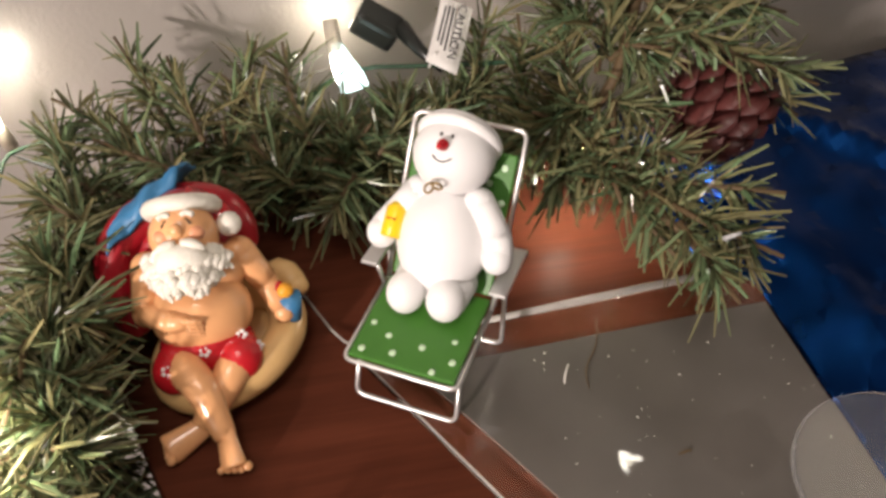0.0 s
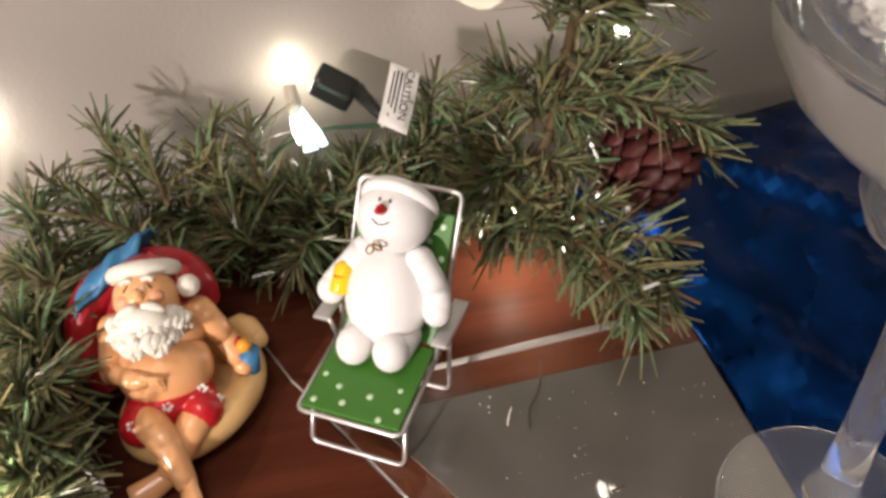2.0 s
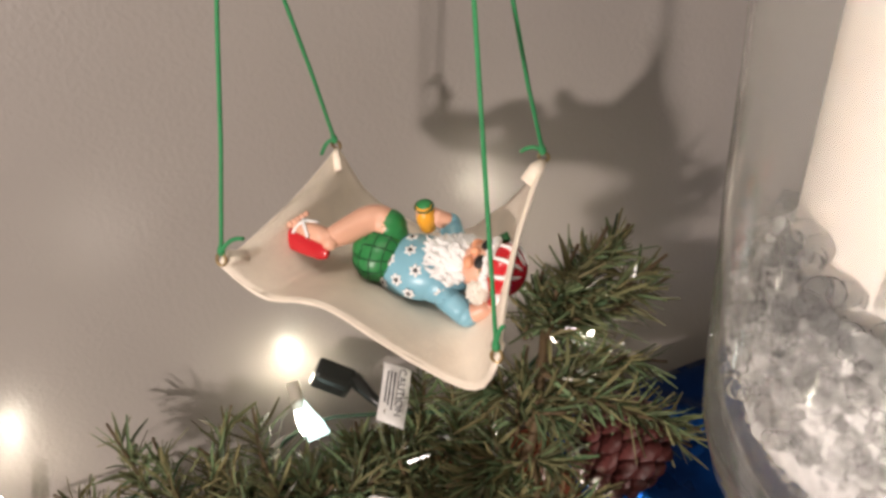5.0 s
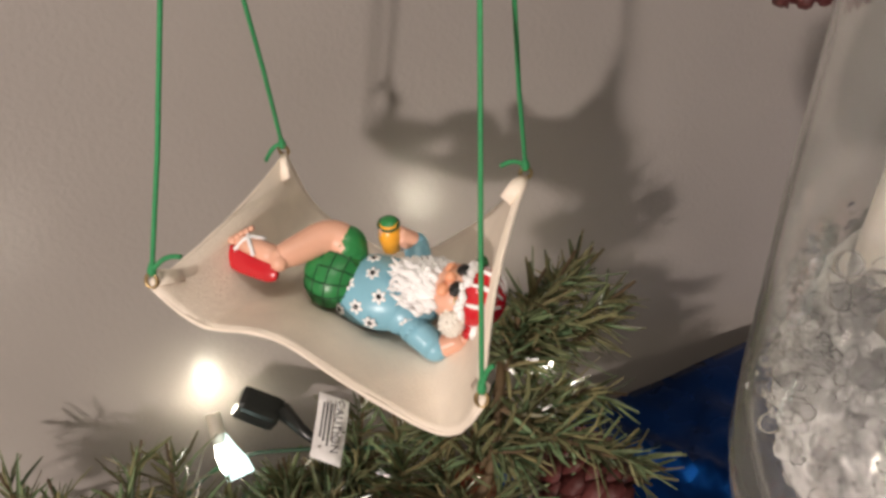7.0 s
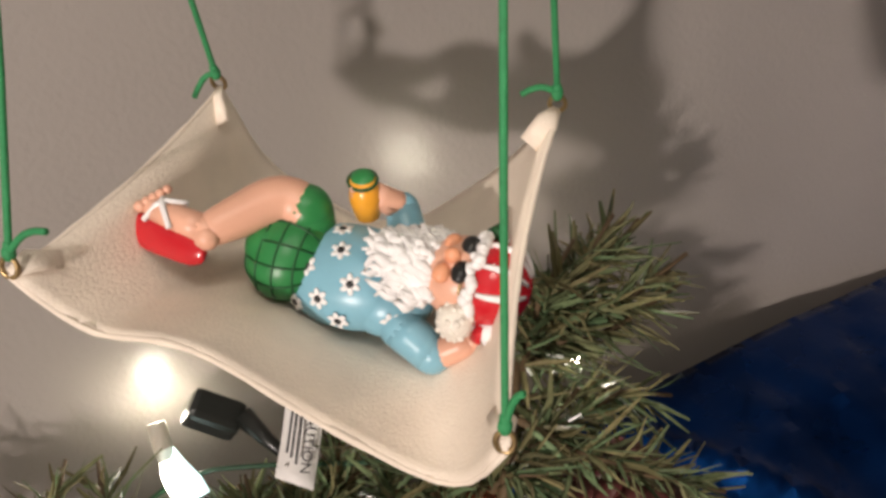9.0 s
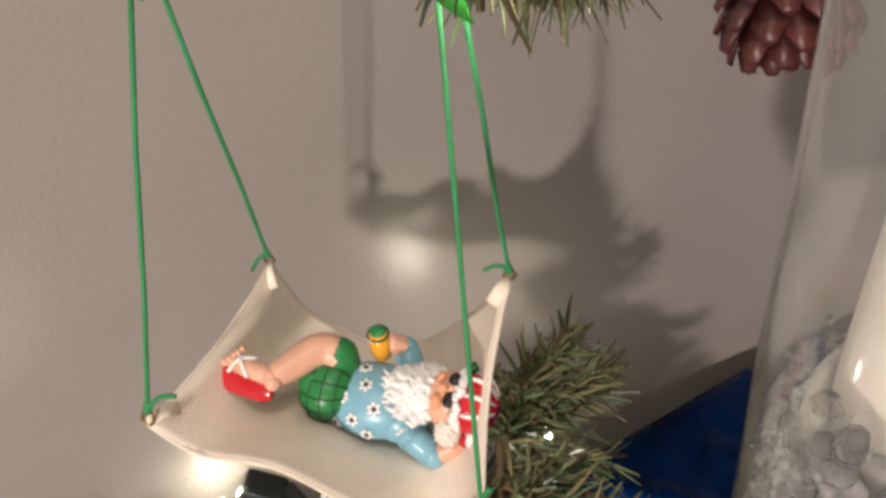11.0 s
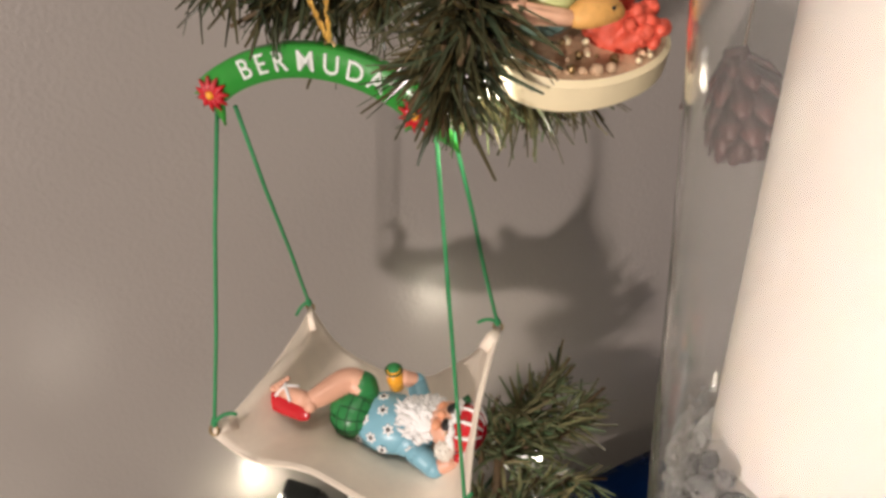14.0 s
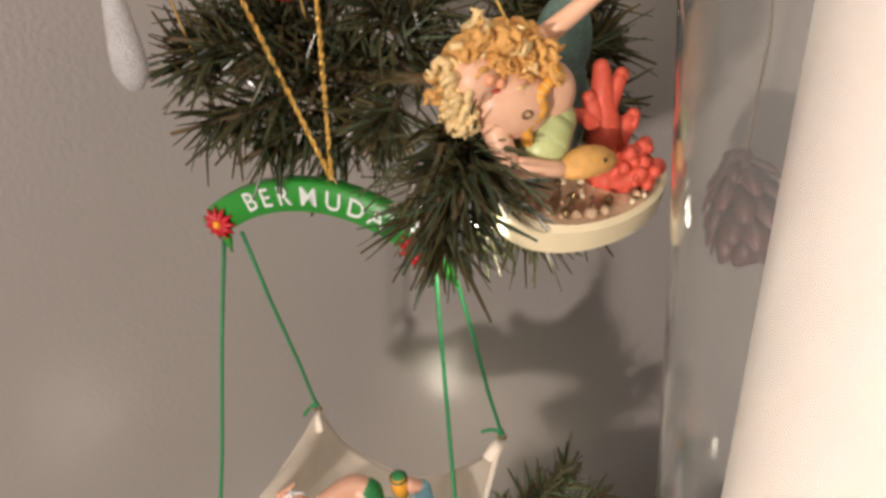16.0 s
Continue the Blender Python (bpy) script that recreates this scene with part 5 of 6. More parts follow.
for a in np.linspace(0.5, 2.9, 6):
    b.tube([(-0.006 + 0.0099 * math.sin(t), -0.0040 + 0.0119 * math.cos(a) * math.cos(t), -0.0075 + 0.0093 * math.sin(a) * math.cos(t)) for t in np.linspace(-1.1, 0.9, 9)], 0.00028, M_PLAID_LINE, 5)
# legs and sandals
b.tube([(-0.0030, 0.0020, -0.0010), (-0.0075, 0.0040, 0.0008), (-0.0115, 0.0020, 0.0022), (-0.0160, -0.0050, 0.0030), (-0.0202, -0.0112, 0.0038)], [0.0052, 0.0058, 0.0056, 0.0047, 0.0035], M_SKIN2, 18, smooth=2)
SOLE = [Vector(p) for p in ((-0.0420, -0.0122, 0.0024), (-0.0370, -0.0134, 0.0020), (-0.0300, -0.0150, 0.0016), (-0.0240, -0.0158, 0.0018), (-0.0188, -0.0158, 0.0020))]
b.tube(SOLE, [0.0012, 0.0032, 0.0038, 0.0034, 0.0034, 0.0018], M_RED, 14, smooth=2, flat=0.45)
b.limb((-0.0205, -0.0114, 0.0040), (-0.0330, -0.0100, 0.0052), 0.0035, 0.0028, M_SKIN2, 14)
b.ell((-0.0192, -0.0132, 0.0040), 0.0028, M_SKIN2, seg=12)
for i in range(5):
    b.ell((-0.0360 + 0.0010 * i, -0.0110 + 0.0013 * i, 0.0065 + 0.0003 * i), 0.0015 - 0.0001 * i, M_SKIN2, seg=8)
for p0, p1, p2 in (((-0.0345, -0.0132, 0.0050), (-0.0310, -0.0097, 0.0088), (-0.0265, -0.0070, 0.0060)), ((-0.0270, -0.0144, 0.0060), (-0.0305, -0.0102, 0.0090), (-0.0330, -0.0067, 0.0060))):
    b.tube([p0, p1, p2], 0.0007, M_WHITE, 6, smooth=1)
# shirt flowers
for x, y in ((0.0010, -0.0090), (0.0075, -0.0045), (-0.0005, -0.0145), (0.0055, -0.0145), (0.0120, -0.0110), (0.0215, -0.0135), (0.0050, 0.0020), (0.0105, -0.0165), (0.0170, 0.0030)):
    dx, dy = (x - 0.0085) / 0.0175, (y + 0.0035) / 0.0128
    z = -0.0115 + 0.0102 * math.sqrt(max(1 - dx * dx - dy * dy, 0.02))
    n_ = Vector((dx / 0.0175, dy / 0.0128, max(z + 0.0115, 0.001) / 0.0102 ** 2)).normalized()
    R = frame_of(n_.orthogonal(), n_.cross(n_.orthogonal()))
    for i in range(6):
        a = i * 1.0472
        b.ell(Vector((x, y, z)) + R @ Vector((0.0014 * math.cos(a), 0.0014 * math.sin(a), 0.0001)), (0.0011, 0.0007, 0.0003), M_WHITE, rot=R @ Matrix.Rotation(a, 3, "Z"), seg=8)
    b.ell(Vector((x, y, z)) + n_ * 0.0003, (0.0009, 0.0009, 0.0004), M_BLACK, rot=R, seg=8)
# arms: one behind the head, one with the pineapple drink
b.limb((0.0230, -0.0120, -0.0135), (0.0310, -0.0150, -0.0165), 0.0050, 0.0044, M_SHIRT, 16)
b.limb((0.0315, -0.0150, -0.0165), (0.0390, -0.0110, -0.0130), 0.0036, 0.0032, M_SKIN2, 16)
b.limb((0.0180, 0.0080, -0.0085), (0.0145, 0.0135, -0.0050), 0.0046, 0.0040, M_SHIRT, 16)
b.limb((0.0145, 0.0135, -0.0045), (0.0090, 0.0110, 0.0010), 0.0034, 0.0030, M_SKIN2, 14)
for i in range(4):
    b.limb((0.0085, 0.0088 + 0.0004 * i, -0.0005 + 0.0018 * i), (0.0062, 0.0078, -0.0003 + 0.0018 * i), 0.0011, 0.0010, M_SKIN2, 8)
b.tube([(0.0082, 0.0085, -0.0040), (0.0078, 0.0095, 0.0010), (0.0074, 0.0105, 0.0060)], [0.0028, 0.0037, 0.0030], M_ORANGE, 14)
b.ell((0.0074, 0.0106, 0.0063), (0.0027, 0.0026, 0.0011), M_PLAID, seg=16)
b.tube([(0.0074 + 0.0032 * math.cos(a), 0.0104 + 0.0031 * math.sin(a), 0.0056) for a in np.linspace(0, 6.283, 15)[:-1]], 0.0005, M_PLAID_LINE, 6, closed=True)
# head, beard, glasses and bandana
HH = Vector((0.0346, -0.0026, -0.0030))
b.ell(HH, (0.0088, 0.0092, 0.0085), M_SKIN2, seg=28)
b.ell(HH + Vector((-0.0015, -0.0015, 0.0088)), (0.0019, 0.0017, 0.0019), M_CHEEK, seg=12)
for s in (-1, 1):
    b.ell(HH + Vector((0.0012, s * 0.0035 - 0.001, 0.0078)), (0.0021, 0.0027, 0.0015), M_BLACK, seg=12)
    b.ell(HH + Vector((-0.0028, s * 0.0040 - 0.001, 0.0068)), (0.0020, 0.0024, 0.0018), M_CHEEK, seg=12)
b.tube([HH + Vector((0.0012, -0.0090, 0.001)), HH + Vector((0.0016, -0.0060, 0.0070)), HH + Vector((0.0016, 0.0040, 0.0085)), HH + Vector((0.0012, 0.0085, 0.002))], 0.0004, M_BRASS, 6, smooth=1)
for i in range(110):
    u_, v_ = rng.uniform(-1, 1), rng.random()
    c = HH + Vector((-0.0040 - 0.0095 * v_ * (1 - 0.3 * u_ * u_), u_ * 0.0092 * (1 - 0.35 * v_), 0.0062 * (1 - u_ * u_) - 0.0005 + 0.0005 * v_))
    b.strand(c, (-1, u_ * 0.35 - 0.25 * v_ + rng.uniform(-0.12, 0.12), rng.uniform(-0.15, 0.08)), rng.uniform(0.0055, 0.0090), rng.uniform(0.0009, 0.0016), M_WHITE, rng)
b.ell(HH + Vector((-0.0095, 0, 0.0005)), (0.0094, 0.0086, 0.0060), M_WHITE, seg=18)
b.ell(HH + Vector((0.0066, 0.0000, -0.0003)), (0.0084, 0.0096, 0.0090), M_RED, seg=28)
for a in (-0.9, -0.25, 0.4, 1.0):
    b.tube([HH + Vector((0.0066 + 0.0085 * math.cos(t) * 0.98, 0.0097 * math.sin(a) * math.sin(t) * 1.0, 0.0091 * math.cos(a) * math.sin(t))) for t in np.linspace(0.4, 1.75, 9)], [0.0004, 0.0009, 0.0005], M_WHITE, 6)
hb = [HH + Vector((0.0036, 0.0096 * math.cos(a), 0.0092 * math.sin(a))) for a in np.linspace(-0.6, 3.6, 46)]
for p in hb:
    b.ell(p + Vector((rng.uniform(-0.0008, 0.0008), 0, rng.uniform(-0.0004, 0.0004))), rng.uniform(0.0010, 0.0015), M_WHITE, seg=8)
b.ell(HH + Vector((0.0015, -0.0105, -0.0010)), 0.0040, M_BEARD, seg=16)
for i in range(40):
    d = Vector((rng.gauss(0, 1), rng.gauss(0, 1), rng.gauss(0, 1))).normalized()
    b.ell(HH + Vector((0.0015, -0.0105, -0.0010)) + d * 0.0037, rng.uniform(0.0006, 0.0010), M_BEARD, seg=6)
b.tube([HH + Vector((0.0065, -0.0090, -0.0025)), HH + Vector((0.0095, -0.0110, -0.0030))], [0.0016, 0.0024], M_WHITE, 10, flat=0.5)
b.tube([HH + Vector((0.0065, -0.0090, -0.0025)), HH + Vector((0.0060, -0.0115, -0.0050))], [0.0016, 0.0022], M_RED, 10, flat=0.5)
b.tube([HH + Vector((0.0040, 0.0075, 0.0065)), HH + Vector((0.0060, 0.0095, 0.0065))], [0.0015, 0.0018], M_PLAID_LINE, 8)
lying = b.done("hammock_santa_figurine", HO - E3 * 0.02, None, "", HM)
tagged(lying, "small santa figurine in blue flowered shirt lying in the hammock", "figurine")

# ---- mermaid ornament: one sculpted figure ----
b = Build()
BASE = Vector((0.1330, 0.2030, 0.3255))
bx = Vector((0.94, 0.30, 0.03)).normalized()
by = Vector((-0.28, 0.90, 0.32)).normalized()
BR_ = frame_of(bx, by)
bz = BR_.col[2]


def base_pt(a, f, h):
    return BASE + bx * (0.0305 * f * math.cos(a)) + BR_.col[1] * (0.0185 * f * math.sin(a)) + bz * h


for (f0, h0), (f1, h1), m_ in (((0.90, -0.0065), (1.0, -0.0045), M_CREAM), ((1.0, -0.0045), (1.0, 0.0030), M_CREAM), ((1.0, 0.0030), (0.92, 0.0045), M_CREAM), ((0.92, 0.0045), (0.0, 0.0052), M_SAND), ((0.90, -0.0065), (0.0, -0.0045), M_CREAM)):
    k = b.slot(m_)
    n_ = 40
    A = [b.bm.verts.new(base_pt(2 * math.pi * i / n_, f0, h0)) for i in range(n_)]
    if f1 == 0:
        f = b.bm.faces.new(A)
        f.material_index = k
    else:
        B_ = [b.bm.verts.new(base_pt(2 * math.pi * i / n_, f1, h1)) for i in range(n_)]
        for i in range(n_):
            f = b.bm.faces.new((A[i], A[(i + 1) % n_], B_[(i + 1) % n_], B_[i]))
            f.material_index, f.smooth = k, True
for i in range(40):
    p = base_pt(rng.uniform(0, 6.28), math.sqrt(rng.random()) * 0.9, 0.0058)
    b.ell(p, rng.uniform(0.0006, 0.0016), rng.choice((M_SAND, M_CREAM, M_BRASS)), seg=6)
# body
b.limb((0.1170, 0.1985, 0.3590), (0.1075, 0.1955, 0.3625), 0.0072, 0.0080, M_PINK, 18)
b.ell((0.1045, 0.1895, 0.3622), (0.0120, 0.0080, 0.0100), M_PINK, rot=Euler((0, 0.35, 0)).to_matrix(), seg=24)
b.limb((0.0990, 0.1925, 0.3670), (0.0955, 0.1915, 0.3700), 0.0035, 0.0034, M_PINK, 14)
HD = Vector((0.0945, 0.1875, 0.3705))
b.ell(HD, (0.0068, 0.0064, 0.0070), M_PINK, seg=22)
for d in ((0.002, -0.006, 0.0005), (0.0055, -0.004, -0.0015)):
    b.ell(HD + Vector(d), 0.0016, M_CHEEK, seg=10)
b.ell(HD + Vector((0.0035, -0.0060, -0.0025)), (0.0012, 0.0006, 0.0005), M_RED, seg=8)
b.ell(HD + Vector((0.0015, 0.0035, 0.0035)), (0.0090, 0.0062, 0.0078), M_HAIR, seg=18)
for i in range(250):
    a, t_ = rng.uniform(0, 6.28), rng.random()
    c = HD + Vector((-0.002 + 0.019 * t_ + 0.0068 * math.cos(a), 0.0030 + 0.0058 * math.sin(a), 0.0030 + 0.0070 * math.sin(a * 1.7) + 0.006 * t_ - 0.010 * t_ * t_))
    if (c - (HD + Vector((0.0020, -0.006, -0.001)))).length < 0.0055:
        continue
    b.strand(c, (rng.uniform(-0.6, 1), rng.uniform(-0.5, 0.5), rng.uniform(-1, 0.4)), rng.uniform(0.0045, 0.0075), rng.uniform(0.0009, 0.0015), M_HAIR2 if rng.random() < 0.55 - 0.5 * t_ else M_HAIR, rng, 1.3, 0.24)
for i in range(70):
    c = HD + Vector((-0.0045 + rng.uniform(-0.003, 0.003), rng.uniform(-0.004, 0.003), rng.uniform(-0.010, 0.006)))
    b.strand(c, (rng.uniform(-0.7, 0.7), rng.uniform(-0.6, 0.3), -1), rng.uniform(0.004, 0.006), rng.uniform(0.0009, 0.0014), M_HAIR2, rng, 1.3, 0.25)
# gold top
for i in range(26):
    t_ = i / 25
    b.ell((0.1150 - 0.0085 * t_ + 0.0012 * math.sin(t_ * 14), 0.1835 + 0.0035 * abs(t_ - 0.4), 0.3705 - 0.0185 * t_), 0.0017, M_ORANGE if i % 2 else M_HAIR, seg=8)
b.ell((0.1175, 0.1935, 0.3620), (0.0080, 0.0070, 0.0086), M_PINK, seg=20)
b.tube([eye_p + Vector((0.0013 * math.cos(a), 0, 0.0010 * math.sin(a))) for eye_p in (Vector((0.1060, 0.1812, 0.3605)),) for a in np.linspace(0, 6.283, 13)[:-1]], 0.0003, M_BRASS, 6, closed=True)
# tail: pale green hips, teal fin rising behind
b.limb((0.1185, 0.1945, 0.3530), (0.1140, 0.1915, 0.3475), 0.0074, 0.0078, M_LIME, 18)
b.tube([(0.1150, 0.1960, 0.3440), (0.1240, 0.2060, 0.3400), (0.1330, 0.2130, 0.3500), (0.1330, 0.2130, 0.3640)], [0.0085, 0.0075, 0.0065, 0.0050], M_TEAL, 16, smooth=2)
b.ell((0.1305, 0.2110, 0.3690), (0.0105, 0.0045, 0.0155), M_TEAL, rot=Euler((0, 0.25, 0.2)).to_matrix(), seg=20)
# arms
b.limb((0.1075, 0.1960, 0.3700), (0.1180, 0.1960, 0.3760), 0.0038, 0.0032, M_PINK, 14)
b.limb((0.1180, 0.1960, 0.3760), (0.1330, 0.1930, 0.3860), 0.0031, 0.0023, M_PINK, 14)
b.limb((0.0985, 0.1880, 0.3590), (0.1015, 0.1835, 0.3465), 0.0038, 0.0031, M_PINK, 14)
b.limb((0.1015, 0.1835, 0.3465), (0.1180, 0.1830, 0.3425), 0.0031, 0.0022, M_PINK, 14)
b.tube([(0.1160, 0.1825, 0.3425), (0.1225, 0.1825, 0.3440), (0.1285, 0.1835, 0.3435), (0.1335, 0.1850, 0.3420)], [0.0022, 0.0050, 0.0042, 0.0012], M_HAIR, 12, smooth=1, flat=0.7)
b.ell((0.1275, 0.1795, 0.3445), 0.0006, M_BLACK, seg=6)
# coral
for pts, r in ((((0.1390, 0.2030, 0.3260), (0.1390, 0.2010, 0.3400), (0.1375, 0.2000, 0.3640)), (0.0075, 0.0070, 0.0028)),
               (((0.1390, 0.2010, 0.3420), (0.1330, 0.1990, 0.3560)), (0.0050, 0.0026)), (((0.1380, 0.2000, 0.3500), (0.1440, 0.2000, 0.3610)), (0.0042, 0.0024)),
               (((0.1400, 0.2010, 0.3380), (0.1480, 0.2000, 0.3480)), (0.0055, 0.0026)), (((0.1390, 0.2000, 0.3300), (0.1490, 0.1960, 0.3390)), (0.0055, 0.0030)),
               (((0.1400, 0.1990, 0.3280), (0.1450, 0.1910, 0.3330)), (0.0050, 0.0030)), (((0.1360, 0.2000, 0.3480), (0.1290, 0.1985, 0.3520)), (0.0040, 0.0022))):
    r = [v * 0.86 for v in r]
    b.limb(pts[0], pts[1], r[0], r[1], M_CORAL, 12)
    for _ in range(9):
        d = Vector((rng.gauss(0, 1), rng.gauss(0, 1), rng.gauss(0, 1))).normalized()
        t_ = rng.random()
        b.ell(Vector(pts[0]).lerp(Vector(pts[1]), t_) + d * (r[0] * (1 - t_) + r[1] * t_) * 0.85, r[1] * rng.uniform(0.35, 0.6), M_CORAL, seg=7)
    if len(pts) > 2:
        b.limb(pts[1], pts[2], r[1], r[2], M_CORAL, 12)
for i in range(26):
    c = Vector((0.1460, 0.1960, 0.3330)) + Vector((rng.uniform(-0.006, 0.008), rng.uniform(-0.006, 0.004), rng.uniform(-0.005, 0.006)))
    b.ell(c, rng.uniform(0.0016, 0.0028), M_CORAL, seg=8)
for i in range(5):
    b.ell(Vector((0.1150 + i * 0.004, 0.1900 - 0.001 * i, 0.3255 + rng.uniform(0, 0.002))), rng.uniform(0.0014, 0.0022), M_SAND, seg=10)
b.tube([(0.112, 0.197, 0.373), (0.110, 0.215, 0.39), (0.115, 0.25, 0.40)], 0.0005, M_GOLD, 6)
tagged(b.done("mermaid_figurine", BASE, None), "painted mermaid figurine with red coral hanging in the garland", "figurine")

# ---- glitter drop ----
b = Build()
b.lathe((0.0118, 0.242), ((0.0, 0.3690), (0.0022, 0.3696), (0.0042, 0.3722), (0.0050, 0.3760), (0.0048, 0.3810), (0.0040, 0.3880), (0.0028, 0.3970), (0.0016, 0.4060), (0.0007, 0.4110), (0.0, 0.4115)), M_GLITTER, 24)
drop = thing("drop_ornament", (0.0118, 0.242, 0.369), "clear glittery teardrop ornament hanging from the garland", "ornament")
b.done("drop", (0.0118, 0.242, 0.369), drop)
Build().tube([(0.0118, 0.242, 0.411), (0.013, 0.245, 0.418), (0.022, 0.252, 0.415), (0.030, 0.255, 0.373)], 0.0004, M_GOLD, 6, smooth=2).done("hook", (0.0118, 0.242, 0.411), drop)

# ---- red ball at the top of the view ----
ball = thing("red_ball_ornament", (0.0585, 0.236, 0.3975), "shiny red ball ornament hanging in the upper garland", "ornament")
Build().ell((0.0585, 0.236, 0.3985), 0.0100, M_RED, seg=28).done("ball", (0.0585, 0.236, 0.3985), ball)
Build().lathe((0.0585, 0.236), ((0.0, 0.4075), (0.0026, 0.4075), (0.0026, 0.4115), (0.0, 0.412)), M_GOLD, 14).done("cap", (0.0585, 0.236, 0.4075), ball)
Build().tube([(0.0585, 0.236, 0.411), (0.060, 0.245, 0.416), (0.063, 0.255, 0.408), (0.066, 0.256, 0.364)], 0.0004, M_GOLD, 6, smooth=2).done("hook", (0.0585, 0.236, 0.411), ball)

# ---- stemmed candle glass ----
vase = thing("candle_glass", (VX, VY, 0.0), "tall stemmed clear glass candle holder standing on the table", "candle holder")
ZF = 0.0045
SLIM = 0.955


def lift(z):
    return z + 0.05 * (0.304 - z)


foot_p = ((0.0, ZF), (0.032, ZF), (0.0355, ZF + 0.0012), (0.0355, ZF + 0.0024), (0.032, ZF + 0.0036), (0.016, ZF + 0.0056), (0.0105, ZF + 0.0085), (0.0, ZF + 0.0090))
stem_p = ((0.0, ZF + 0.0092), (0.0098, ZF + 0.0092), (0.0110, ZF + 0.0125), (0.0098, ZF + 0.016), (0.0078, ZF + 0.019), (0.0066, ZF + 0.040), (0.0066, ZF + 0.070), (0.0074, ZF + 0.0878), (0.0, ZF + 0.0879))
outer = ((0.0, 0.0985), (0.0066, 0.0985), (0.0080, 0.1040), (0.0150, 0.1125), (0.0215, 0.1195), (0.0246, 0.1280), (0.0252, 0.1355), (0.0290, 0.1405), (0.0390, 0.1480), (0.0475, 0.1570), (0.0532, 0.1680),
         (0.0556, 0.1810), (0.0556, 0.198), (0.0546, 0.247), (0.0532, 0.280), (0.0524, 0.340), (0.0526, 0.390), (0.0526, 0.500))
bowl_in = ((0.0514, 0.500), (0.0514, 0.390), (0.0512, 0.340), (0.0520, 0.280), (0.0533, 0.247), (0.0541, 0.199), (0.0536, 0.186), (0.0500, 0.1755), (0.0400, 0.1680), (0.0200, 0.1645), (0.0, 0.164))
outer, bowl_in = [[(r * SLIM, lift(z)) for r, z in prof] for prof in (outer, bowl_in)]
foot_p = [(r * 0.968, z) for r, z in foot_p]
stem_p = [(r * 0.84, z + 0.0162 * min(1.0, max(0.0, (z - ZF - 0.019) / 0.068))) for r, z in stem_p]
for name, prof in (("foot", foot_p), ("stem", stem_p), ("bowl", outer + bowl_in)):
    piece = Build().lathe((VX, VY), prof, M_GLASS, 72).done(name, (VX, VY, prof[0][1]), vase)
    piece.visible_shadow = False

candle = thing("pillar_candle", (VX, VY, 0.2), "thick ivory pillar candle burning in the glass", "candle")
CR = 0.0365 * SLIM
CANDLE_TILT = Matrix.Rotation(radians(4.4), 4, (0.78, 0.62, 0))
b = Build()
b.lathe((0, 0), ((0.0, 0.0), (CR - 0.016, 0.001), (CR - 0.008, 0.004), (CR - 0.003, 0.010), (CR - 0.0006, 0.018), (CR, 0.030), (CR, 0.205), (CR - 0.003, 0.212), (CR - 0.008, 0.214), (CR - 0.012, 0.210), (0.0, 0.208)), M_WAX, 64)
CM = Matrix.Translation((VX - 0.0027, VY + 0.0034, lift(0.2025))) @ CANDLE_TILT
b.done("wax", (VX, VY, 0.2), candle, "", CM)
Build().tube([(0, 0, 0.207), (0.001, 0, 0.218)], 0.0009, M_BLACK, 6).done("wick", (VX, VY, 0.41), candle, "", CM)
Build().tube([(0.001, 0, 0.217), (0.001, 0, 0.222), (0.001, 0, 0.230), (0.001, 0, 0.240)], [0.001, 0.0035, 0.003, 0.0003], M_FLAME_ON, 10).done("flame", (VX, VY, 0.42), candle, "", CM)

# clear crystal filler heaped round the candle foot
rng = random.Random(8)
ICO = bmesh.new()
bmesh.ops.create_icosphere(ICO, subdivisions=1, radius=1)
ico_v, ico_f = [v.co.copy() for v in ICO.verts], [[v.index for v in f.verts] for f in ICO.faces]
ICO.free()


def inner_r(z):
    pts = sorted((zz, rr) for rr, zz in bowl_in)
    return float(np.interp(z, [p[0] for p in pts], [p[1] for p in pts]))


bed = ((0.0, 0.1675), (0.030, 0.1708), (0.0405, 0.1775), (0.0460, 0.186), (0.0488, 0.198), (0.0482, 0.212), (0.0450, 0.224), (0.0415, 0.230), (0.0392, 0.228), (0.0385, 0.206), (0.0, 0.199))
bed = [(r * SLIM, lift(z)) for r, z in bed]
tagged(Build().lathe((VX, VY), bed, M_BED, 48).done("crystal_bed", (VX, VY, bed[0][1])), "packed clear crystal granules under the candle", "filler", kind="stuff")
cv, cf = [], []


def granule(rr, a, z, s, shape_v, shape_f, rough):
    c = Vector((rr * math.cos(a), rr * math.sin(a), lift(z) - 0.13))
    q = Euler((rng.uniform(0, 6), rng.uniform(0, 6), rng.uniform(0, 6))).to_matrix() @ Matrix.Diagonal((s * rng.uniform(0.75, 1.1), s * rng.uniform(0.75, 1.1), s * rng.uniform(0.75, 1.2)))
    n0 = len(cv)
    cv.extend(tuple(c + q @ (v * rng.uniform(1 - rough, 1 + rough))) for v in shape_v)
    cf.extend([n0 + i for i in f] for f in shape_f)


placed = 0
while placed < 6000:
    z = rng.uniform(0.167, 0.228)
    R_ = inner_r(lift(z)) - 0.0022 - 0.0055 * max(0.0, min(1.0, (0.203 - z) / 0.012))
    rr = R_ * math.sqrt(rng.uniform(0.45, 1.0))
    if rr < CR + 0.002 and z > 0.200:
        continue
    granule(rr, rng.uniform(0, 2 * math.pi), z, rng.uniform(0.0008, 0.0018), ico_v, ico_f, 0.12)
    placed += 1
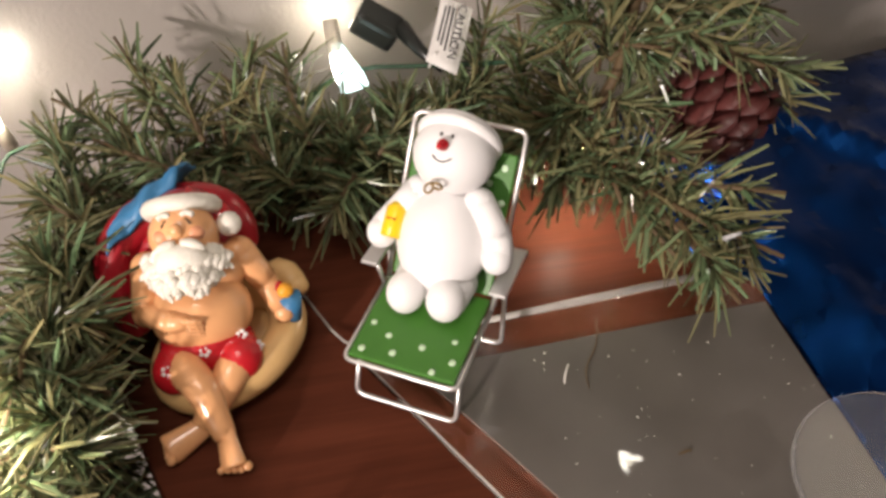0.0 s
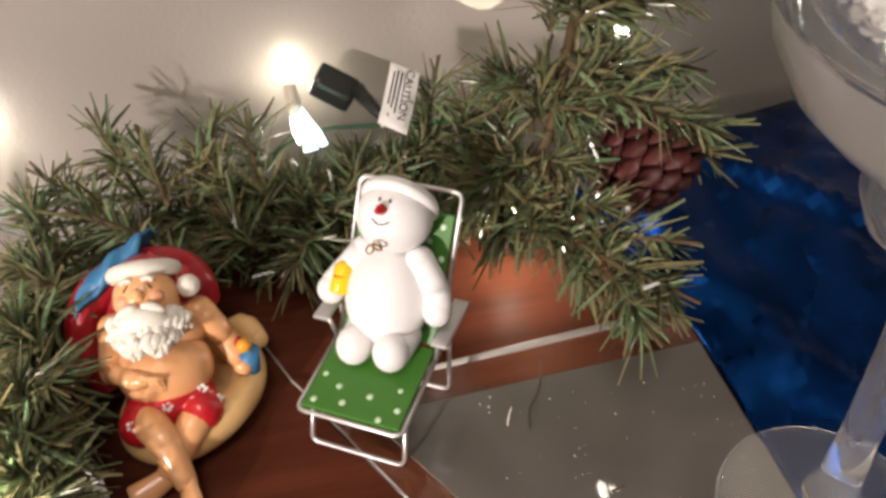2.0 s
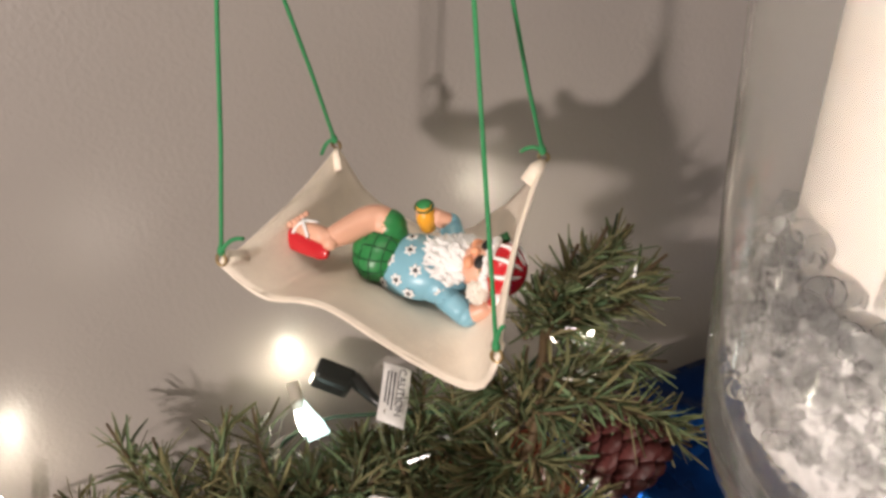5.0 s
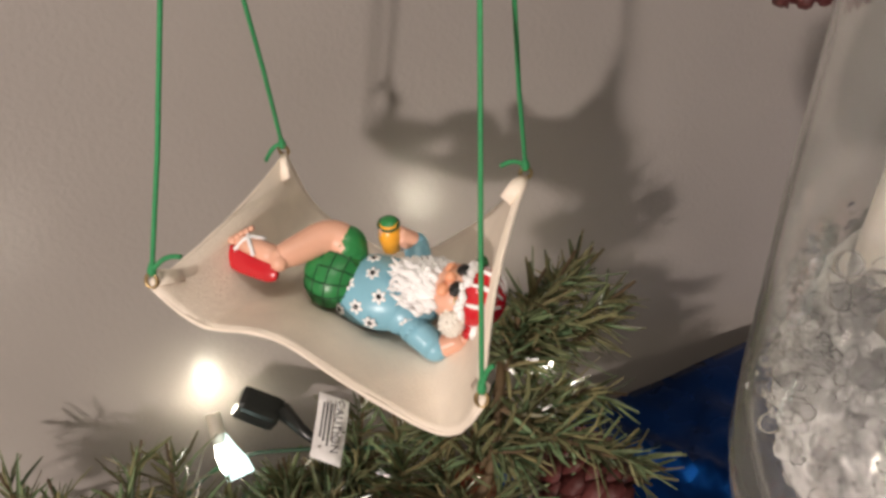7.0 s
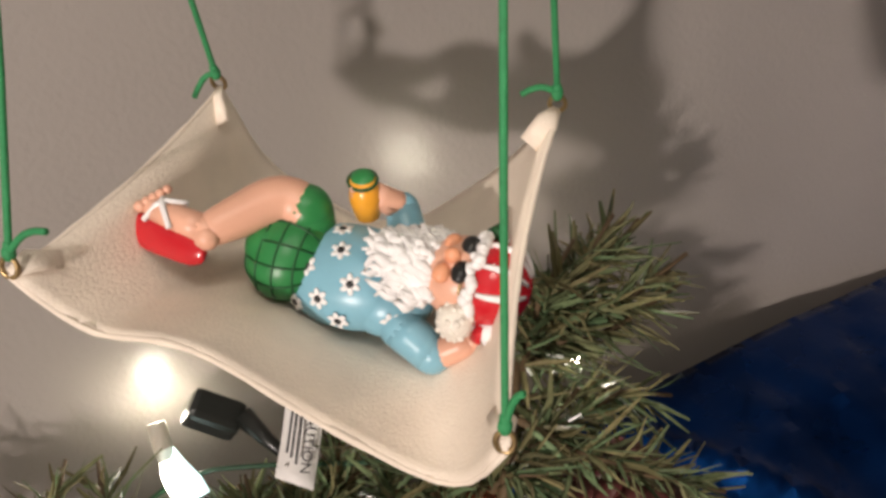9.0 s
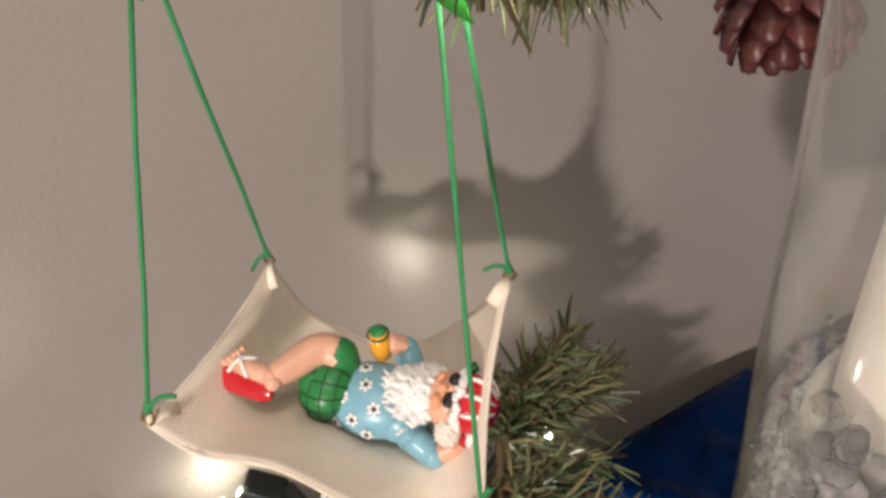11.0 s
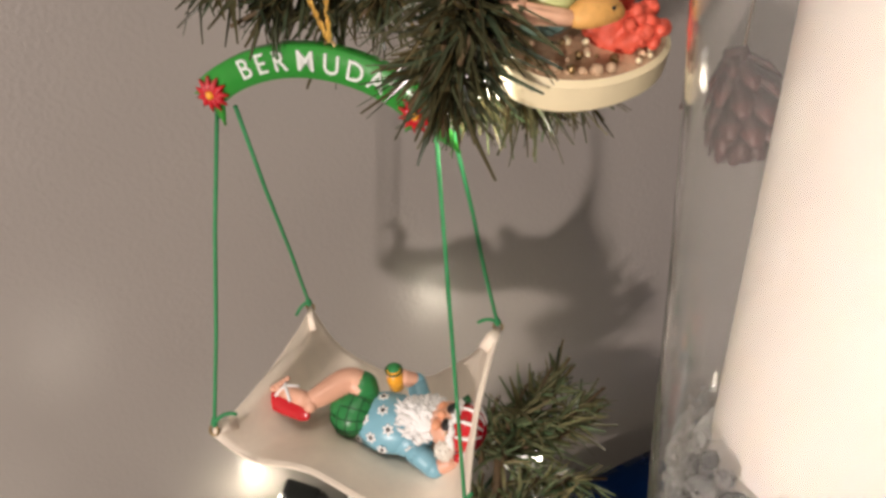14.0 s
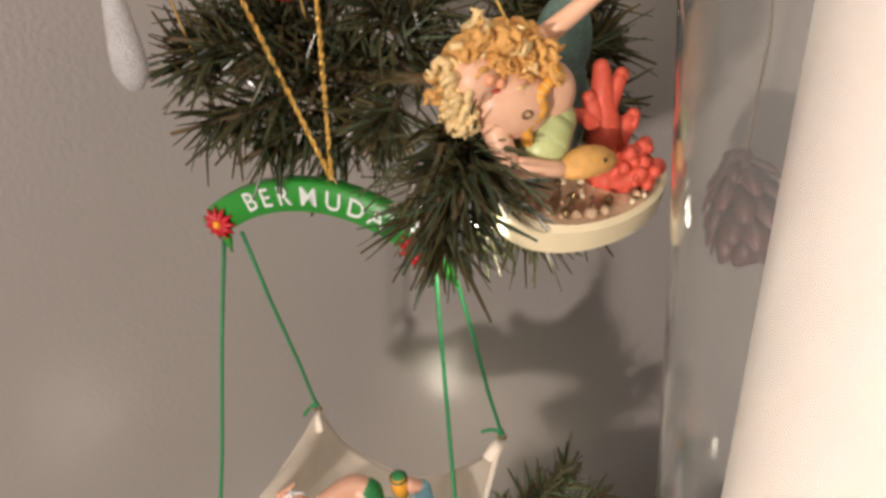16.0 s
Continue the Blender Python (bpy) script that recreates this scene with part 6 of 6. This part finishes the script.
# larger clear beads on top, heaped up against the candle
BEAD = bmesh.new()
bmesh.ops.create_icosphere(BEAD, subdivisions=2, radius=1)
bead_v, bead_f = [v.co.copy() for v in BEAD.verts], [[v.index for v in f.verts] for f in BEAD.faces]
BEAD.free()
grains_v, grains_f, cv, cf = cv, cf, [], []
placed = 0
while placed < 1100:
    z = rng.uniform(0.196, 0.262)
    a = rng.uniform(0, 2 * math.pi)
    s = rng.uniform(0.0018, 0.0036)
    R_ = inner_r(lift(z)) - s - 0.0008
    u_ = rng.random()
    rr = CR + 0.0028 + (R_ - CR - 0.0028) * u_
    if z > 0.241 - 0.024 * u_ + 0.008 * math.sin(a * 2 + 1) + 0.005 * math.sin(5 * a):
        continue
    granule(rr, a, z, s, bead_v, bead_f, 0.03)
    placed += 1
for name, verts, faces, m_, label in (("crystal_filler", grains_v, grains_f, M_CRYSTAL, "clear crystal granules filling the candle glass"),
                                      ("bead_filler", cv, cf, M_BEAD, "large clear beads heaped round the candle foot")):
    me = bpy.data.meshes.new(name)
    me.from_pydata(verts, [], faces)
    me.materials.append(m_)
    me.polygons.foreach_set("use_smooth", [True] * len(me.polygons))
    filler = new(name, me)
    filler.location = (VX, VY, 0.13)
    tagged(filler, label, "filler", kind="stuff")

# ---- lamps of the room, unseen behind the camera; the ceiling one added for fill ----
lamp = thing("floor_lamp", (KEY_AT.x, KEY_AT.y, ROOM["z0"]), "floor lamp with bare warm bulb standing in the room", "floor lamp")
Build().lathe((KEY_AT.x, KEY_AT.y), ((0.0, ROOM["z0"]), (0.13, ROOM["z0"]), (0.13, ROOM["z0"] + 0.012), (0.02, ROOM["z0"] + 0.03), (0.012, ROOM["z0"] + 0.06), (0.012, KEY_AT.z - 0.075), (0.0, KEY_AT.z - 0.072)), M_METAL_CAP, 24).done("stand", (KEY_AT.x, KEY_AT.y, ROOM["z0"]), lamp)
fill_lamp = thing("added_ceiling_lamp", (-0.15, -0.45, 1.66), "unseen round white ceiling lamp, added for fill light", "ceiling lamp")
Build().lathe((-0.15, -0.45), ((0.0, 1.700), (0.30, 1.700), (0.30, 1.65), (0.28, 1.64), (0.0, 1.64)), M_CEIL, 32).done("lamp_body", (-0.15, -0.45, 1.66), fill_lamp)
